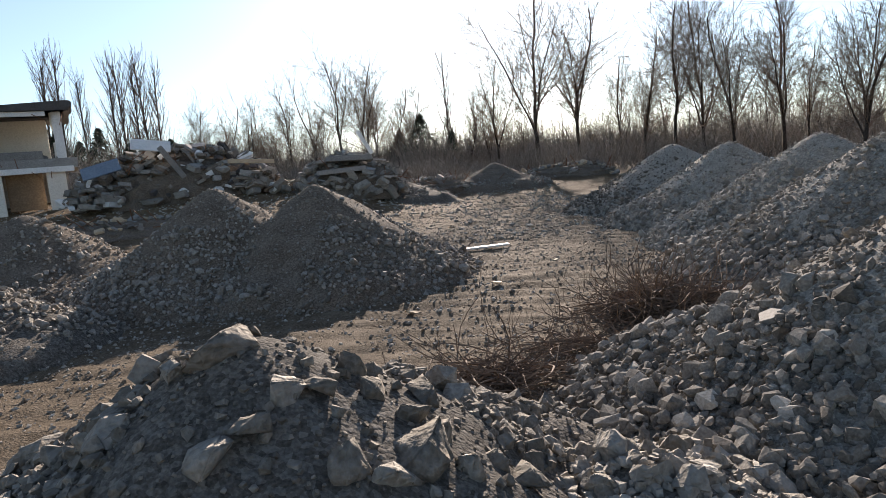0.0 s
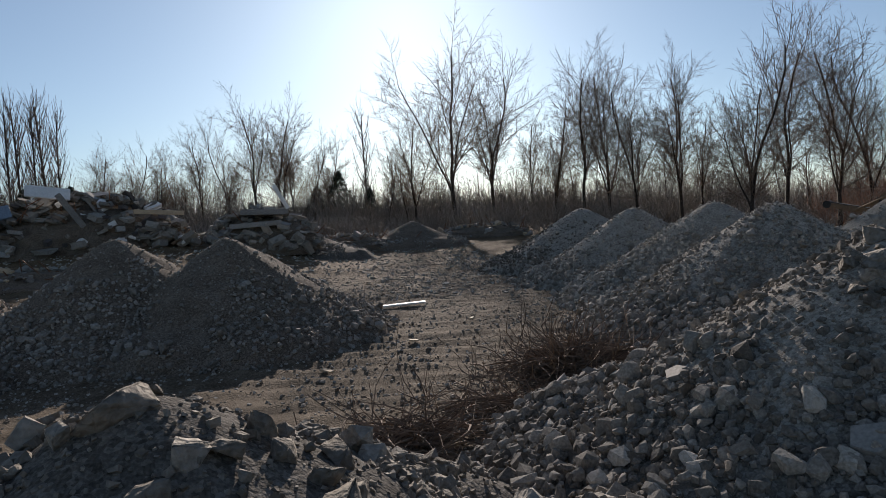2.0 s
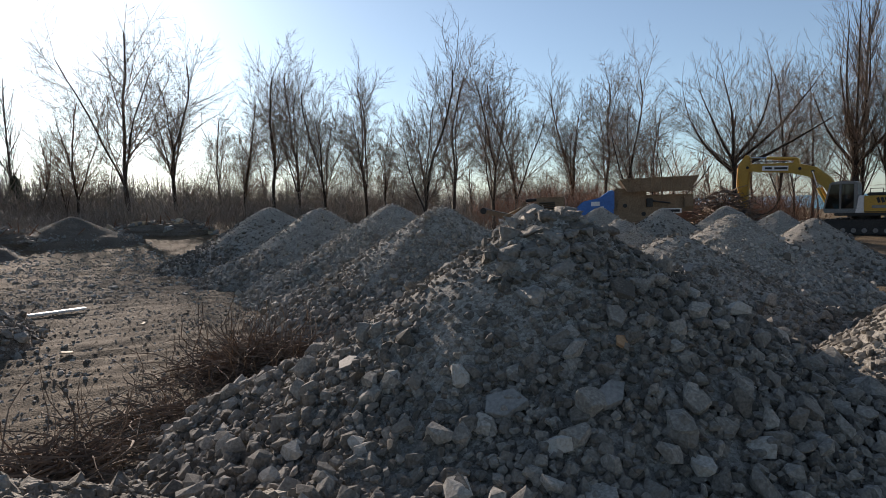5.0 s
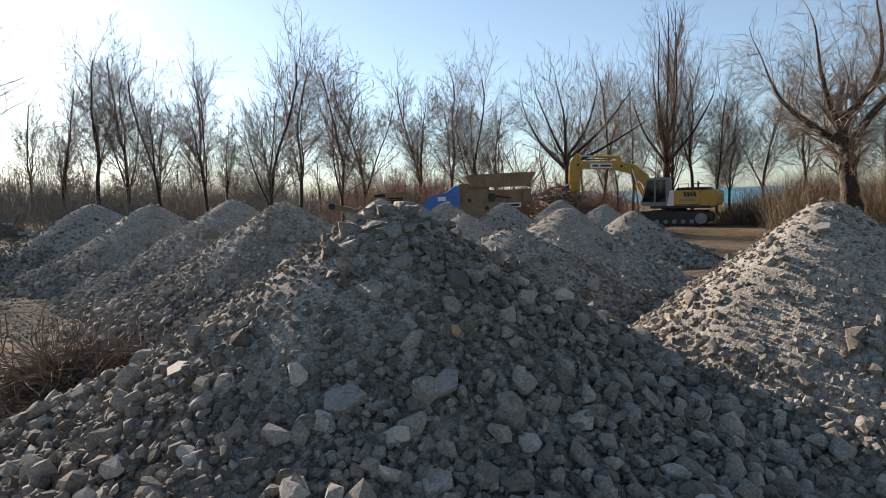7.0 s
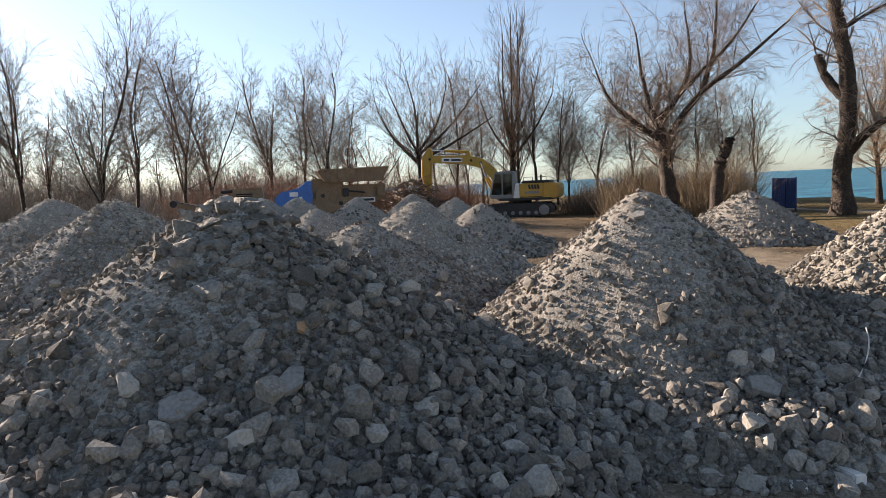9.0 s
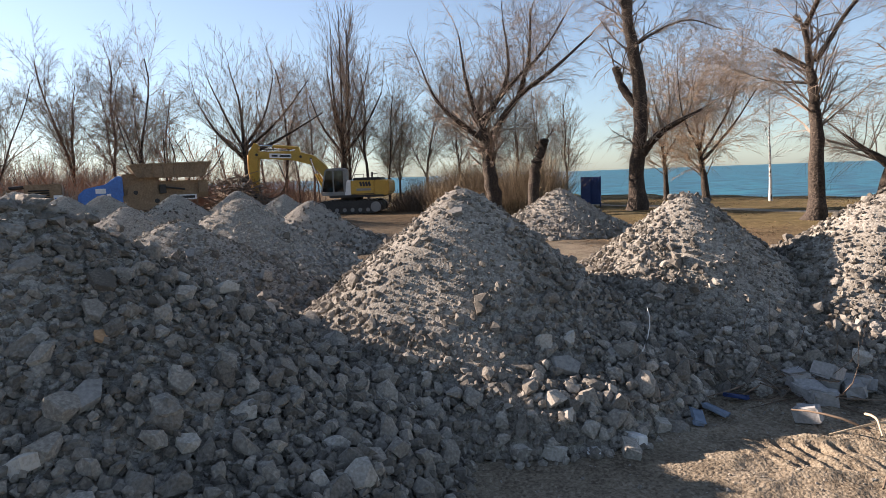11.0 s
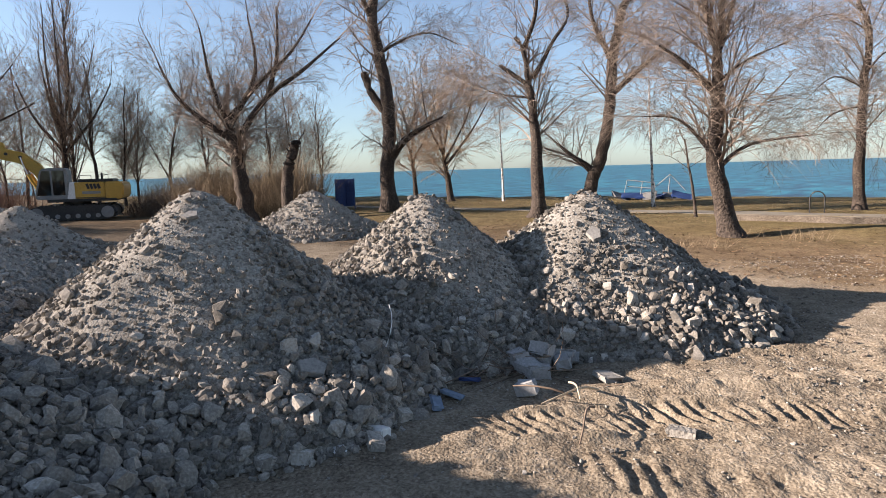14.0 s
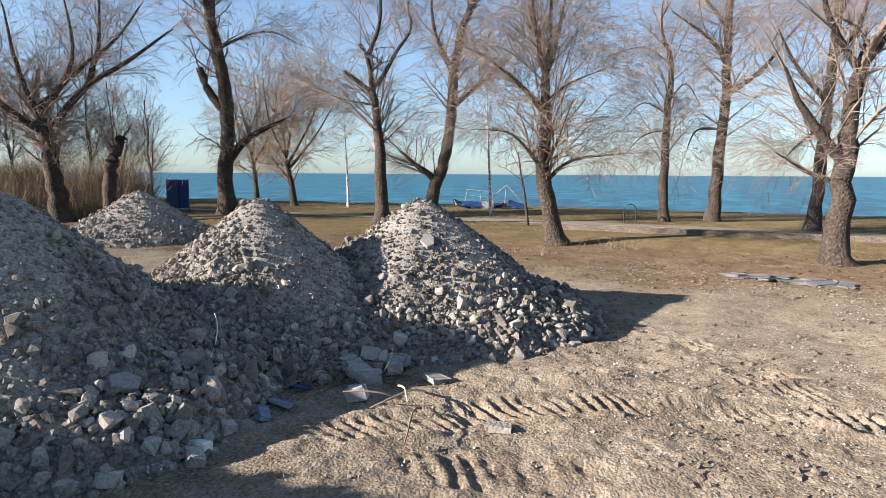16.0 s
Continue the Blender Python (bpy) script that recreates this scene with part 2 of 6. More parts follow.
def track(x, y, x0, y0, x1, y1, width=0.42, pitch=0.15, deep=1.0):
    """Relief of one lugged tyre mark: a pressed rut with cross bars and crumbled edges."""
    length = math.hypot(x1 - x0, y1 - y0)
    c, s = (x1 - x0) / length, (y1 - y0) / length
    u, v = (x - x0) * c + (y - y0) * s, -(x - x0) * s + (y - y0) * c
    v = v + 0.10 * np.sin(u * 0.7 + x0) + 0.12 * fbm(x * 2.2, y * 2.2, 3, 2)
    u = u + 0.10 * fbm(x * 3.3, y * 3.3, 3, 5)
    w = np.abs(v)
    ends = sstep(u, -0.2, 0.5) * sstep(length - u, -0.2, 0.5)
    worn = 0.2 + 0.8 * sstep(vnoise(x * 2.3, y * 2.3, 3), 0.15, 0.6)
    inside = sstep(width * 0.5 + 0.05 - w, 0, 0.07) * ends
    bars = np.clip(np.sin((u + 0.35 * v) * 2 * math.pi / pitch) * 1.8, -1, 1)
    z = inside * deep * (-0.016 + 0.021 * bars * worn)
    return z + deep * 0.024 * ends * np.exp(-((w - width * 0.5 - 0.08) / 0.07) ** 2) * (0.4 + 1.2 * vnoise(x * 5, y * 5, 1))


def ground_z(x, y):
    x, y = np.asarray(x, float), np.asarray(y, float)
    s = 0.69 * x - 0.72 * y
    z = 0.10 * fbm(x * 0.25, y * 0.25, 3, 1) + 0.11 * fbm(x * 1.3, y * 1.3, 4, 2) * sstep(24 - s, 0, 8)
    west = sstep(2 - x, 0, 14)
    z = z + west * 2.3 * sstep(y, 20, 40) + (1 - west) * 1.5 * sstep(y, 30, 58) * sstep(50 - x, 0, 40)
    z = z + 0.16 * sstep(s, 22, 24)                         # lawn, a little above the work site
    z = z - 0.08 * np.exp(-((s - 30) / 1.2) ** 2)           # sunken path
    z = z - 3.2 * sstep(s, SHORE - 0.4, SHORE + 5)
    near = (np.abs(x) < 40) & (np.abs(y) < 40)
    rip = 0.06 * fbm(x * 2.7, y * 2.7, 3, 4) * sstep(y, 4, 6) * sstep(34 - y, 0, 6) * sstep(8 - x, 0, 3) + 0.02 * np.sin((y + 0.25 * x + 1.2 * fbm(x * 0.15, y * 0.15, 2, 3)) * 2 * math.pi / 0.74) * sstep(y, 6, 9) * sstep(36 - y, 0, 6) * sstep(9 - x, 0, 5) * (0.5 + vnoise(x * 0.4, y * 0.9, 2))
    return z + np.where(near, rip, 0)


TYRE_MARKS = [
    (5.61, -1.7, 5.59, -3.02, 0.52, 0.15, 1.5), (5.59, -3.02, 5.35, -4.17, 0.52, 0.15, 1.7), (5.35, -4.17, 4.95, -4.9, 0.5, 0.15, 1.5), (4.79, -5.05, 4.18, -6.09, 0.45, 0.13, 1.4),
    (4.35, -6.2, 3.6, -6.75, 0.55, 0.16, 2.4), (7.86, -4.5, 7.46, -5.55, 0.45, 0.15, 1.5), (7.46, -5.55, 7.44, -6.6, 0.45, 0.15, 1.2), (4.67, -2.1, 4.24, -2.92, 0.5, 0.17, 1.0),
    (4.24, -2.92, 3.7, -3.65, 0.5, 0.17, 1.0), (8.4, -9.46, 6.78, -9.4, 0.45, 0.5, 1.3), (6.78, -9.4, 5.2, -9.85, 0.45, 0.5, 1.4), (5.33, -6.3, 5.3, -7.4, 0.4, 0.14, 1.3),
    (5.15, -6.1, 4.61, -7.2, 0.5, 0.15, 1.1), (11.26, -8.75, 11.06, -17.98, 0.45, 0.2, 0.8), (9.2, -8.0, 8.6, -14.0, 0.45, 0.2, 0.8), (6.7, -6.9, 6.3, -8.9, 0.4, 0.16, 0.7),
]
# earth thrown up beside the wheels: x, y, half length along the track, half width
SPOIL = [(6.2, -3.8, 0.75, 0.16), (5.85, -4.9, 0.5, 0.17), (6.15, -5.25, 0.35, 0.25), (4.05, -6.25, 0.4, 0.2), (5.0, -5.35, 0.4, 0.14), (7.0, -6.0, 0.5, 0.2)]


def tracks_z(x, y):
    z = np.zeros_like(x)
    for row in TYRE_MARKS:
        z = z + track(x, y, *row)
    for cx, cy, along, across in SPOIL:
        q = ((y - cy) / along) ** 2 + ((x - cx - 0.25 * (y - cy)) / across) ** 2
        z = z + np.exp(-q) * (0.07 + 0.16 * np.clip(fbm(x * 5.1, y * 5.1, 3, 4) + 0.05, 0, 1))
    return z + 0.03 * np.clip(fbm(x * 3.1, y * 3.1, 3, 4), 0, 1) * sstep(y, -13, -9) * sstep(-2.2 - y, 0, 1.5) * sstep(x, 2, 4) * sstep(13 - x, 0, 3)


def axis(fine0, fine1, step, mid0, mid1, mstep, far):
    out = list(np.arange(fine0, fine1, step)) + list(np.arange(fine1, mid1, mstep)) + list(np.arange(mid0, fine0, mstep))
    g, hi, lo = mstep * 1.3, mid1, mid0
    while hi < far:
        out += [hi, lo]
        hi, lo, g = hi + g, lo - g, g * 1.25
    return np.array(sorted(out + [hi, lo, far, -far]))


def build_ground():
    xs = axis(3.2, 8.2, 0.026, -14, 30, 0.3, 2600)
    ys = axis(-7.4, -1.4, 0.026, -24, 36, 0.3, 2600)
    ys = np.unique(np.concatenate([ys, np.arange(5.0, 34.0, 0.12)]))
    X, Y = np.meshgrid(xs, ys)
    Z = ground_z(X, Y)
    zone = (X > 2) & (X < 15) & (Y > -14) & (Y < 0)
    Z = Z + np.where(zone, tracks_z(X, Y) + 0.045 * fbm(X * 9.3, Y * 9.3, 3, 3), 0) + np.where((np.abs(X) < 16) & (np.abs(Y) < 30), 0.05 * fbm(X * 5.3, Y * 5.3, 4, 0), 0)
    n, m = X.shape
    idx = np.arange(n * m).reshape(n, m)
    faces = np.stack([idx[:-1, :-1], idx[:-1, 1:], idx[1:, 1:], idx[1:, :-1]], -1).reshape(-1, 4)
    ob = new("ground", mesh_of("ground", np.stack([X, Y, Z], -1).reshape(-1, 3), faces, ground_material(), True))
    tagged(ob, "bare gravelly site ground with tyre tracks, turning to winter grass", "ground", kind="structure")


build_ground()
lake = bpy.data.meshes.new("lake")
bm = bmesh.new()
dx, dy = Vector((0.69, -0.72, 0)).normalized(), Vector((0.72, 0.69, 0)).normalized()
cs = [dx * a + dy * b + Vector((0, 0, LAKE_Z)) for a, b in ((SHORE - 1, -3500), (SHORE + 4500, -3500), (SHORE + 4500, 3500), (SHORE - 1, 3500))]
bm.faces.new([bm.verts.new(c) for c in cs])
bm.to_mesh(lake)
bm.free()
lake.materials.append(water_material())
tagged(new("water", lake), "turquoise rippled lake reaching the hazy horizon", "water", kind="structure")

# ---- stones ----


def hull_stone(seed, flat=0.75, pts=12):
    r = np.random.default_rng(seed)
    bm = bmesh.new()
    for _ in range(pts):
        v = r.normal(size=3)
        v /= (np.abs(v) ** 4).sum() ** 0.25
        bm.verts.new(v * np.array((1.0, 0.8, flat)) * r.uniform(0.86, 1.0))
    g = bmesh.ops.convex_hull(bm, input=bm.verts)
    bmesh.ops.delete(bm, geom=[v for v in bm.verts if not v.link_faces], context="VERTS")
    bmesh.ops.triangulate(bm, faces=bm.faces)
    bm.verts.index_update()
    v = np.array([w.co[:] for w in bm.verts])
    f = np.array([[w.index for w in q.verts] for q in bm.faces])
    bm.free()
    return v, f


SHAPES = [hull_stone(100 + k, (0.5, 0.64, 0.8)[k % 3], 14 + k % 4) for k in range(18)]


def block_stone(seed, flat):
    """A small broken stone: a knocked-about block of twelve triangles."""
    r = np.random.default_rng(seed)
    bm = bmesh.new()
    for a in (-1, 1):
        for b in (-1, 1):
            for c in (-1, 1):
                v = np.array((a, b * 0.82, c * flat)) * r.uniform(0.5, 0.95, 3)
                bm.verts.new(v)
    bmesh.ops.convex_hull(bm, input=bm.verts)
    bmesh.ops.delete(bm, geom=[v for v in bm.verts if not v.link_faces], context="VERTS")
    bmesh.ops.triangulate(bm, faces=bm.faces)
    bm.verts.index_update()
    v = np.array([w.co[:] for w in bm.verts])
    f = np.array([[w.index for w in q.verts] for q in bm.faces])
    bm.free()
    return v, f


BLOCKS = [block_stone(400 + k, (0.55, 0.7, 0.85)[k % 3]) for k in range(15)]
STONE_MESHES = [mesh_of("stone", v, f, M_STONE) for v, f in SHAPES]
ROCK_SHAPES = [hull_stone(300 + k, (0.55, 0.7, 0.8)[k % 3], 16 + k % 4) for k in range(8)]
ROCK_MESHES = [mesh_of("rock", v, f, M_ROCK) for v, f in ROCK_SHAPES]


def rot_batch(r, n):
    q = r.normal(size=(n, 4))
    q /= np.linalg.norm(q, axis=1)[:, None]
    w, x, y, z = q.T
    return np.stack([np.stack([1 - 2 * (y * y + z * z), 2 * (x * y - z * w), 2 * (x * z + y * w)], -1), np.stack([2 * (x * y + z * w), 1 - 2 * (x * x + z * z), 2 * (y * z - x * w)], -1), np.stack([2 * (x * z - y * w), 2 * (y * z + x * w), 1 - 2 * (x * x + y * y)], -1)], 1)


def rot_lying(r, az, slope, jitter=0.38):
    """Turns that lay a stone's flat side on a slope falling towards az; one in four is tumbled."""
    n = len(az)

    def turn(axis_, a):
        c, s, o, i = np.cos(a), np.sin(a), np.zeros(n), np.ones(n)
        rows = {"x": ((i, o, o), (o, c, -s), (o, s, c)), "y": ((c, o, s), (o, i, o), (-s, o, c)), "z": ((c, -s, o), (s, c, o), (o, o, i))}[axis_]
        return np.stack([np.stack(q, -1) for q in rows], 1)

    R = turn("z", az) @ turn("y", slope + r.normal(0, jitter, n)) @ turn("x", r.normal(0, jitter, n)) @ turn("z", r.random(n) * 2 * math.pi)
    tumbled = r.random(n) < 0.25
    R[tumbled] = rot_batch(r, int(tumbled.sum()))
    return R


def stones_mesh(name, P, S, mat, r, R=None):
    """Many stones joined into one mesh."""
    V, F, base = [], [], 0
    pick = np.where(S > 0.04, r.integers(0, len(SHAPES), len(P)), len(SHAPES) + r.integers(0, len(BLOCKS), len(P)))
    if R is None:
        R = rot_lying(r, np.zeros(len(P)), np.zeros(len(P)))
    for k, (v, f) in enumerate(SHAPES + BLOCKS):
        i = np.where(pick == k)[0]
        if not len(i):
            continue
        w = np.einsum("nij,vj->nvi", R[i], v) * S[i][:, None, None] + P[i][:, None, :]
        V.append(w.reshape(-1, 3))
        F.append((f[None] + (base + np.arange(len(i)) * len(v))[:, None, None]).reshape(-1, 3))
        base += len(i) * len(v)
    return mesh_of(name, np.concatenate(V), np.concatenate(F), mat)


# ---- rubble heaps ----
# x, y, radius, height, spacing of the stones, singled-out stones, kind
HEAPS = [
    (4.78, 4.64, 3.75, 2.27, 0.056, 300, "rubble"),
    (8.0, 1.23, 2.8, 2.21, 0.056, 300, "rubble"),
    (9.8, -1.66, 2.5, 2.0, 0.055, 240, "rubble"),
    (10.02, -4.33, 2.75, 1.95, 0.055, 280, "rubble"),
    (25.04, 0.81, 2.7, 1.75, 0.11, 40, "rubble"),
    (9.17, 6.18, 3.0, 1.80, 0.068, 160, "rubble"),
    (14.85, 8.43, 3.0, 1.98, 0.09, 80, "rubble"),
    (20.2, 8.98, 2.6, 1.68, 0.14, 40, "rubble"),
    (15.67, 12.48, 2.9, 1.80, 0.14, 40, "rubble"),
    (20.58, 17.51, 3.0, 2.12, 0.18, 0, "rubble"),
    (22.94, 16.15, 2.8, 2.0, 0.18, 0, "rubble"),
    (25.13, 14.63, 2.8, 2.05, 0.18, 0, "rubble"),
    (25.17, 12.49, 2.6, 1.8, 0.18, 0, "rubble"),
    (16.61, 17.32, 3.3, 2.35, 0.16, 0, "rubble"),
    (19.71, 18.47, 3.0, 2.12, 0.18, 0, "rubble"),
    (8.17, 11.35, 3.75, 2.36, 0.075, 120, "rubble"),
    (9.33, 15.39, 3.9, 2.44, 0.082, 60, "rubble"),
    (9.42, 20.43, 3.9, 2.40, 0.10, 40, "rubble"),
    (9.78, 26.24, 4.2, 2.50, 0.12, 0, "rubble"),
    (-1.16, 3.3, 2.9, 1.66, 0.05, 160, "earth"),
    (0.95, 3.2, 1.9, 0.78, 0.05, 120, "earth"),
    (-5.33, 15.09, 3.5, 2.38, 0.095, 120, "earth"),
    (-2.85, 14.73, 3.4, 2.28, 0.095, 120, "earth"),
    (-10.95, 16.74, 3.4, 2.14, 0.14, 40, "earth"),
    (-8.2, 10.2, 2.4, 1.5, 0.11, 40, "earth"),
    (4.0, 43.5, 3.4, 1.6, 0.15, 0, "earth"),
    (-2.0, 38.5, 2.6, 1.0, 0.15, 0, "earth"),
]
DUMPED = ("grey heap of crushed concrete and rubble dumped on the ground", "brown-grey heap of earth and broken stones on the ground")


def heap_profile(r, R, h):
    q = r / R
    z = h * (1.06 - np.sqrt(q * q * 1.08 + 0.0036))
    foot = 0.10 * h * np.exp(-((q - 1.0) / 0.16) ** 2)
    return z + foot * (q < 1.25) - 0.25 * sstep(q, 1.02, 1.3)


def heap_z(k, x, y):
    hx, hy, R, h, _, _, kind = HEAPS[k]
    dx, dy = x - hx, y - hy
    r, a = np.hypot(dx, dy), np.arctan2(dy, dx)
    lobes = 1 + 0.16 * fbm(np.cos(a) * 1.4 + k * 3.7, np.sin(a) * 1.4 + k * 1.9, 3, k % 6)
    rough_ = 0.30 if kind == "earth" else 0.20
    z = heap_profile(r, R * lobes, h) + rough_ * fbm(x * 1.1 + k, y * 1.1, 4, (k + 2) % 6) * np.clip(r / R * 2, 0.25, 1)
    return z + float(ground_z(hx, hy)) * (hy > 35)


def build_heap(k):
    hx, hy, R, h, gap, singles, kind = HEAPS[k]
    r = np.random.default_rng(50 + k)
    earth = kind == "earth"
    root = empty("rubble_heap" if not earth else "earth_heap", (hx, hy, 0))
    tagged(root, DUMPED[earth], "heap", "heaps on the site")
    na, nr = (150, 80) if gap < 0.1 else (72, 44)
    sink = 0.3 * gap if earth else 0.3 * min(gap, 0.1)

    def bareness(x, y):
        """Above nought where fines cover the slope: in streaks down it, and towards the top."""
        qr, az = np.hypot(x - hx, y - hy), np.arctan2(y - hy, x - hx)
        patch = fbm(x * 0.9 + 3 * k, y * 0.9, 3, 4)
        if earth:
            return patch + (0.55 * (heap_z(k, x, y) / h - 0.40) if R > 3.2 else 0.0) - 0.08
        streak = fbm(np.cos(az) * 2.6 + 3 * k, np.sin(az) * 2.6 + 0.35 * qr, 3, 5)
        return 0.75 * streak + 0.7 * patch + 0.48 * (0.52 - qr / R) + (0.06 if gap > 0.09 and k != 4 else 0.0)

    void = 0.0 if earth else 0.055 if gap < 0.09 else 0.03

    def skin(x, y):
        """The fines, deep between the coarse stones."""
        return heap_z(k, x, y) - sink + 0.05 * fbm(x * 4.1, y * 4.1 + k, 3, 1) - void * sstep(-bareness(x, y), -0.06, 0.06)

    q = np.linspace(0, 1, nr + 1)[1:] ** 0.8 * 1.3 * R
    A = np.linspace(0, 2 * math.pi, na, endpoint=False)
    Q, AA = np.meshgrid(q, A, indexing="ij")
    X, Y = Q * np.cos(AA), Q * np.sin(AA)
    Z = skin(X + hx, Y + hy)
    V = np.concatenate([[[0, 0, float(skin(np.array(hx), np.array(hy)))]], np.stack([X, Y, Z], -1).reshape(-1, 3)])
    F = [[0, 1 + j, 1 + (j + 1) % na] for j in range(na)]
    for i in range(nr - 1):
        for j in range(na):
            a, b = 1 + i * na + j, 1 + i * na + (j + 1) % na
            F.append([a, a + na, b + na, b])
    hang(new("body", mesh_of("body", V, F, (M_EARTH if R > 3.2 else M_GREY_EARTH) if earth else M_FINES, True)), root)
    # stones lie on a jittered grid, where this heap is the topmost
    g = np.arange(-1.15 * R, 1.15 * R, gap)
    gx, gy = (v.ravel() for v in np.meshgrid(g, g))
    ca, sa = math.cos(k * 1.3), math.sin(k * 1.3)
    gx, gy = gx * ca - gy * sa + r.uniform(-1, 1, len(gx)) * gap, gx * sa + gy * ca + r.uniform(-1, 1, len(gx)) * gap
    qr, az = np.hypot(gx, gy), np.arctan2(gy, gx)
    x, y = hx + gx, hy + gy
    z = heap_z(k, x, y)
    top = ground_z(x, y) - 0.02
    for j in range(len(HEAPS)):
        if j != k and math.hypot(HEAPS[j][0] - hx, HEAPS[j][1] - hy) < R + HEAPS[j][2] + 0.5:
            top = np.maximum(top, heap_z(j, x, y) - 0.04)
    bare = bareness(x, y)
    pick = r.random(len(x))
    foot = (z < 0.25) & (z > top - 0.14) & (pick < 0.35)
    keep = ((z > top) | foot) & ((bare < 0.0) | (pick < (0.5 if earth else np.clip(1.1 - 1.2 * bare, 0.75, 1)))) & (qr < 1.13 * R)
    x, y, qr, az, bare = x[keep], y[keep], qr[keep], az[keep], bare[keep]
    n = len(x)
    z = skin(x, y)
    z = np.maximum(z + (heap_z(k, x, y) - 0.01 - z) * (bare < 0) * np.sqrt(r.random(n)), ground_z(x, y))
    grain = 0.9 * min(gap, 0.05 + 0.22 * gap)
    size = grain * np.exp(r.normal(-0.52, 0.46, n)) * (0.82 + 0.45 * (qr / R) ** 2) * (1.0 if k == 0 else 0.84) * np.clip(1.0 - 1.3 * bare, 0.45, 1.15)
    size = np.where(r.random(n) < 0.05, size * 1.8, size)
    if earth:
        size = grain * np.exp(r.normal(-0.85, 0.5, n)) * np.where(bare > 0, 0.55, 1.25) * (1.25 if gap < 0.06 else 1.0)
    size = np.clip(size, 0.011, 0.125)
    P = np.stack([x - hx, y - hy, z + size * r.uniform(-0.05, 0.75, n)], -1)
    turns = rot_lying(r, az, np.full(n, math.atan2(h, R)))
    # the ones to single out: large, on the side that faces the middle of the site
    score = size * (1 + 0.5 * ((hx - x) * hx + (hy - y) * hy) / (R * math.hypot(hx, hy)))
    order = np.argsort(-score)
    meshes = ROCK_MESHES if earth else STONE_MESHES
    for i in range(min(singles, n)):
        o = order[i]
        ob = hang(new("stone", meshes[i % len(meshes)]), root)
        ob.matrix_basis = Matrix.LocRotScale(Vector(P[o]), Matrix(turns[o].tolist()).to_quaternion(), Vector((size[o],) * 3))
    rest = order[singles:]
    if len(rest):
        tagged(hang(new("gravel", stones_mesh("gravel", P[rest], size[rest], M_ROCK if earth else M_STONE, r, turns[rest])), root), kind="stuff")
    return root


HEAP_ROOTS = [build_heap(k) for k in range(len(HEAPS))]

# ---- trees ----


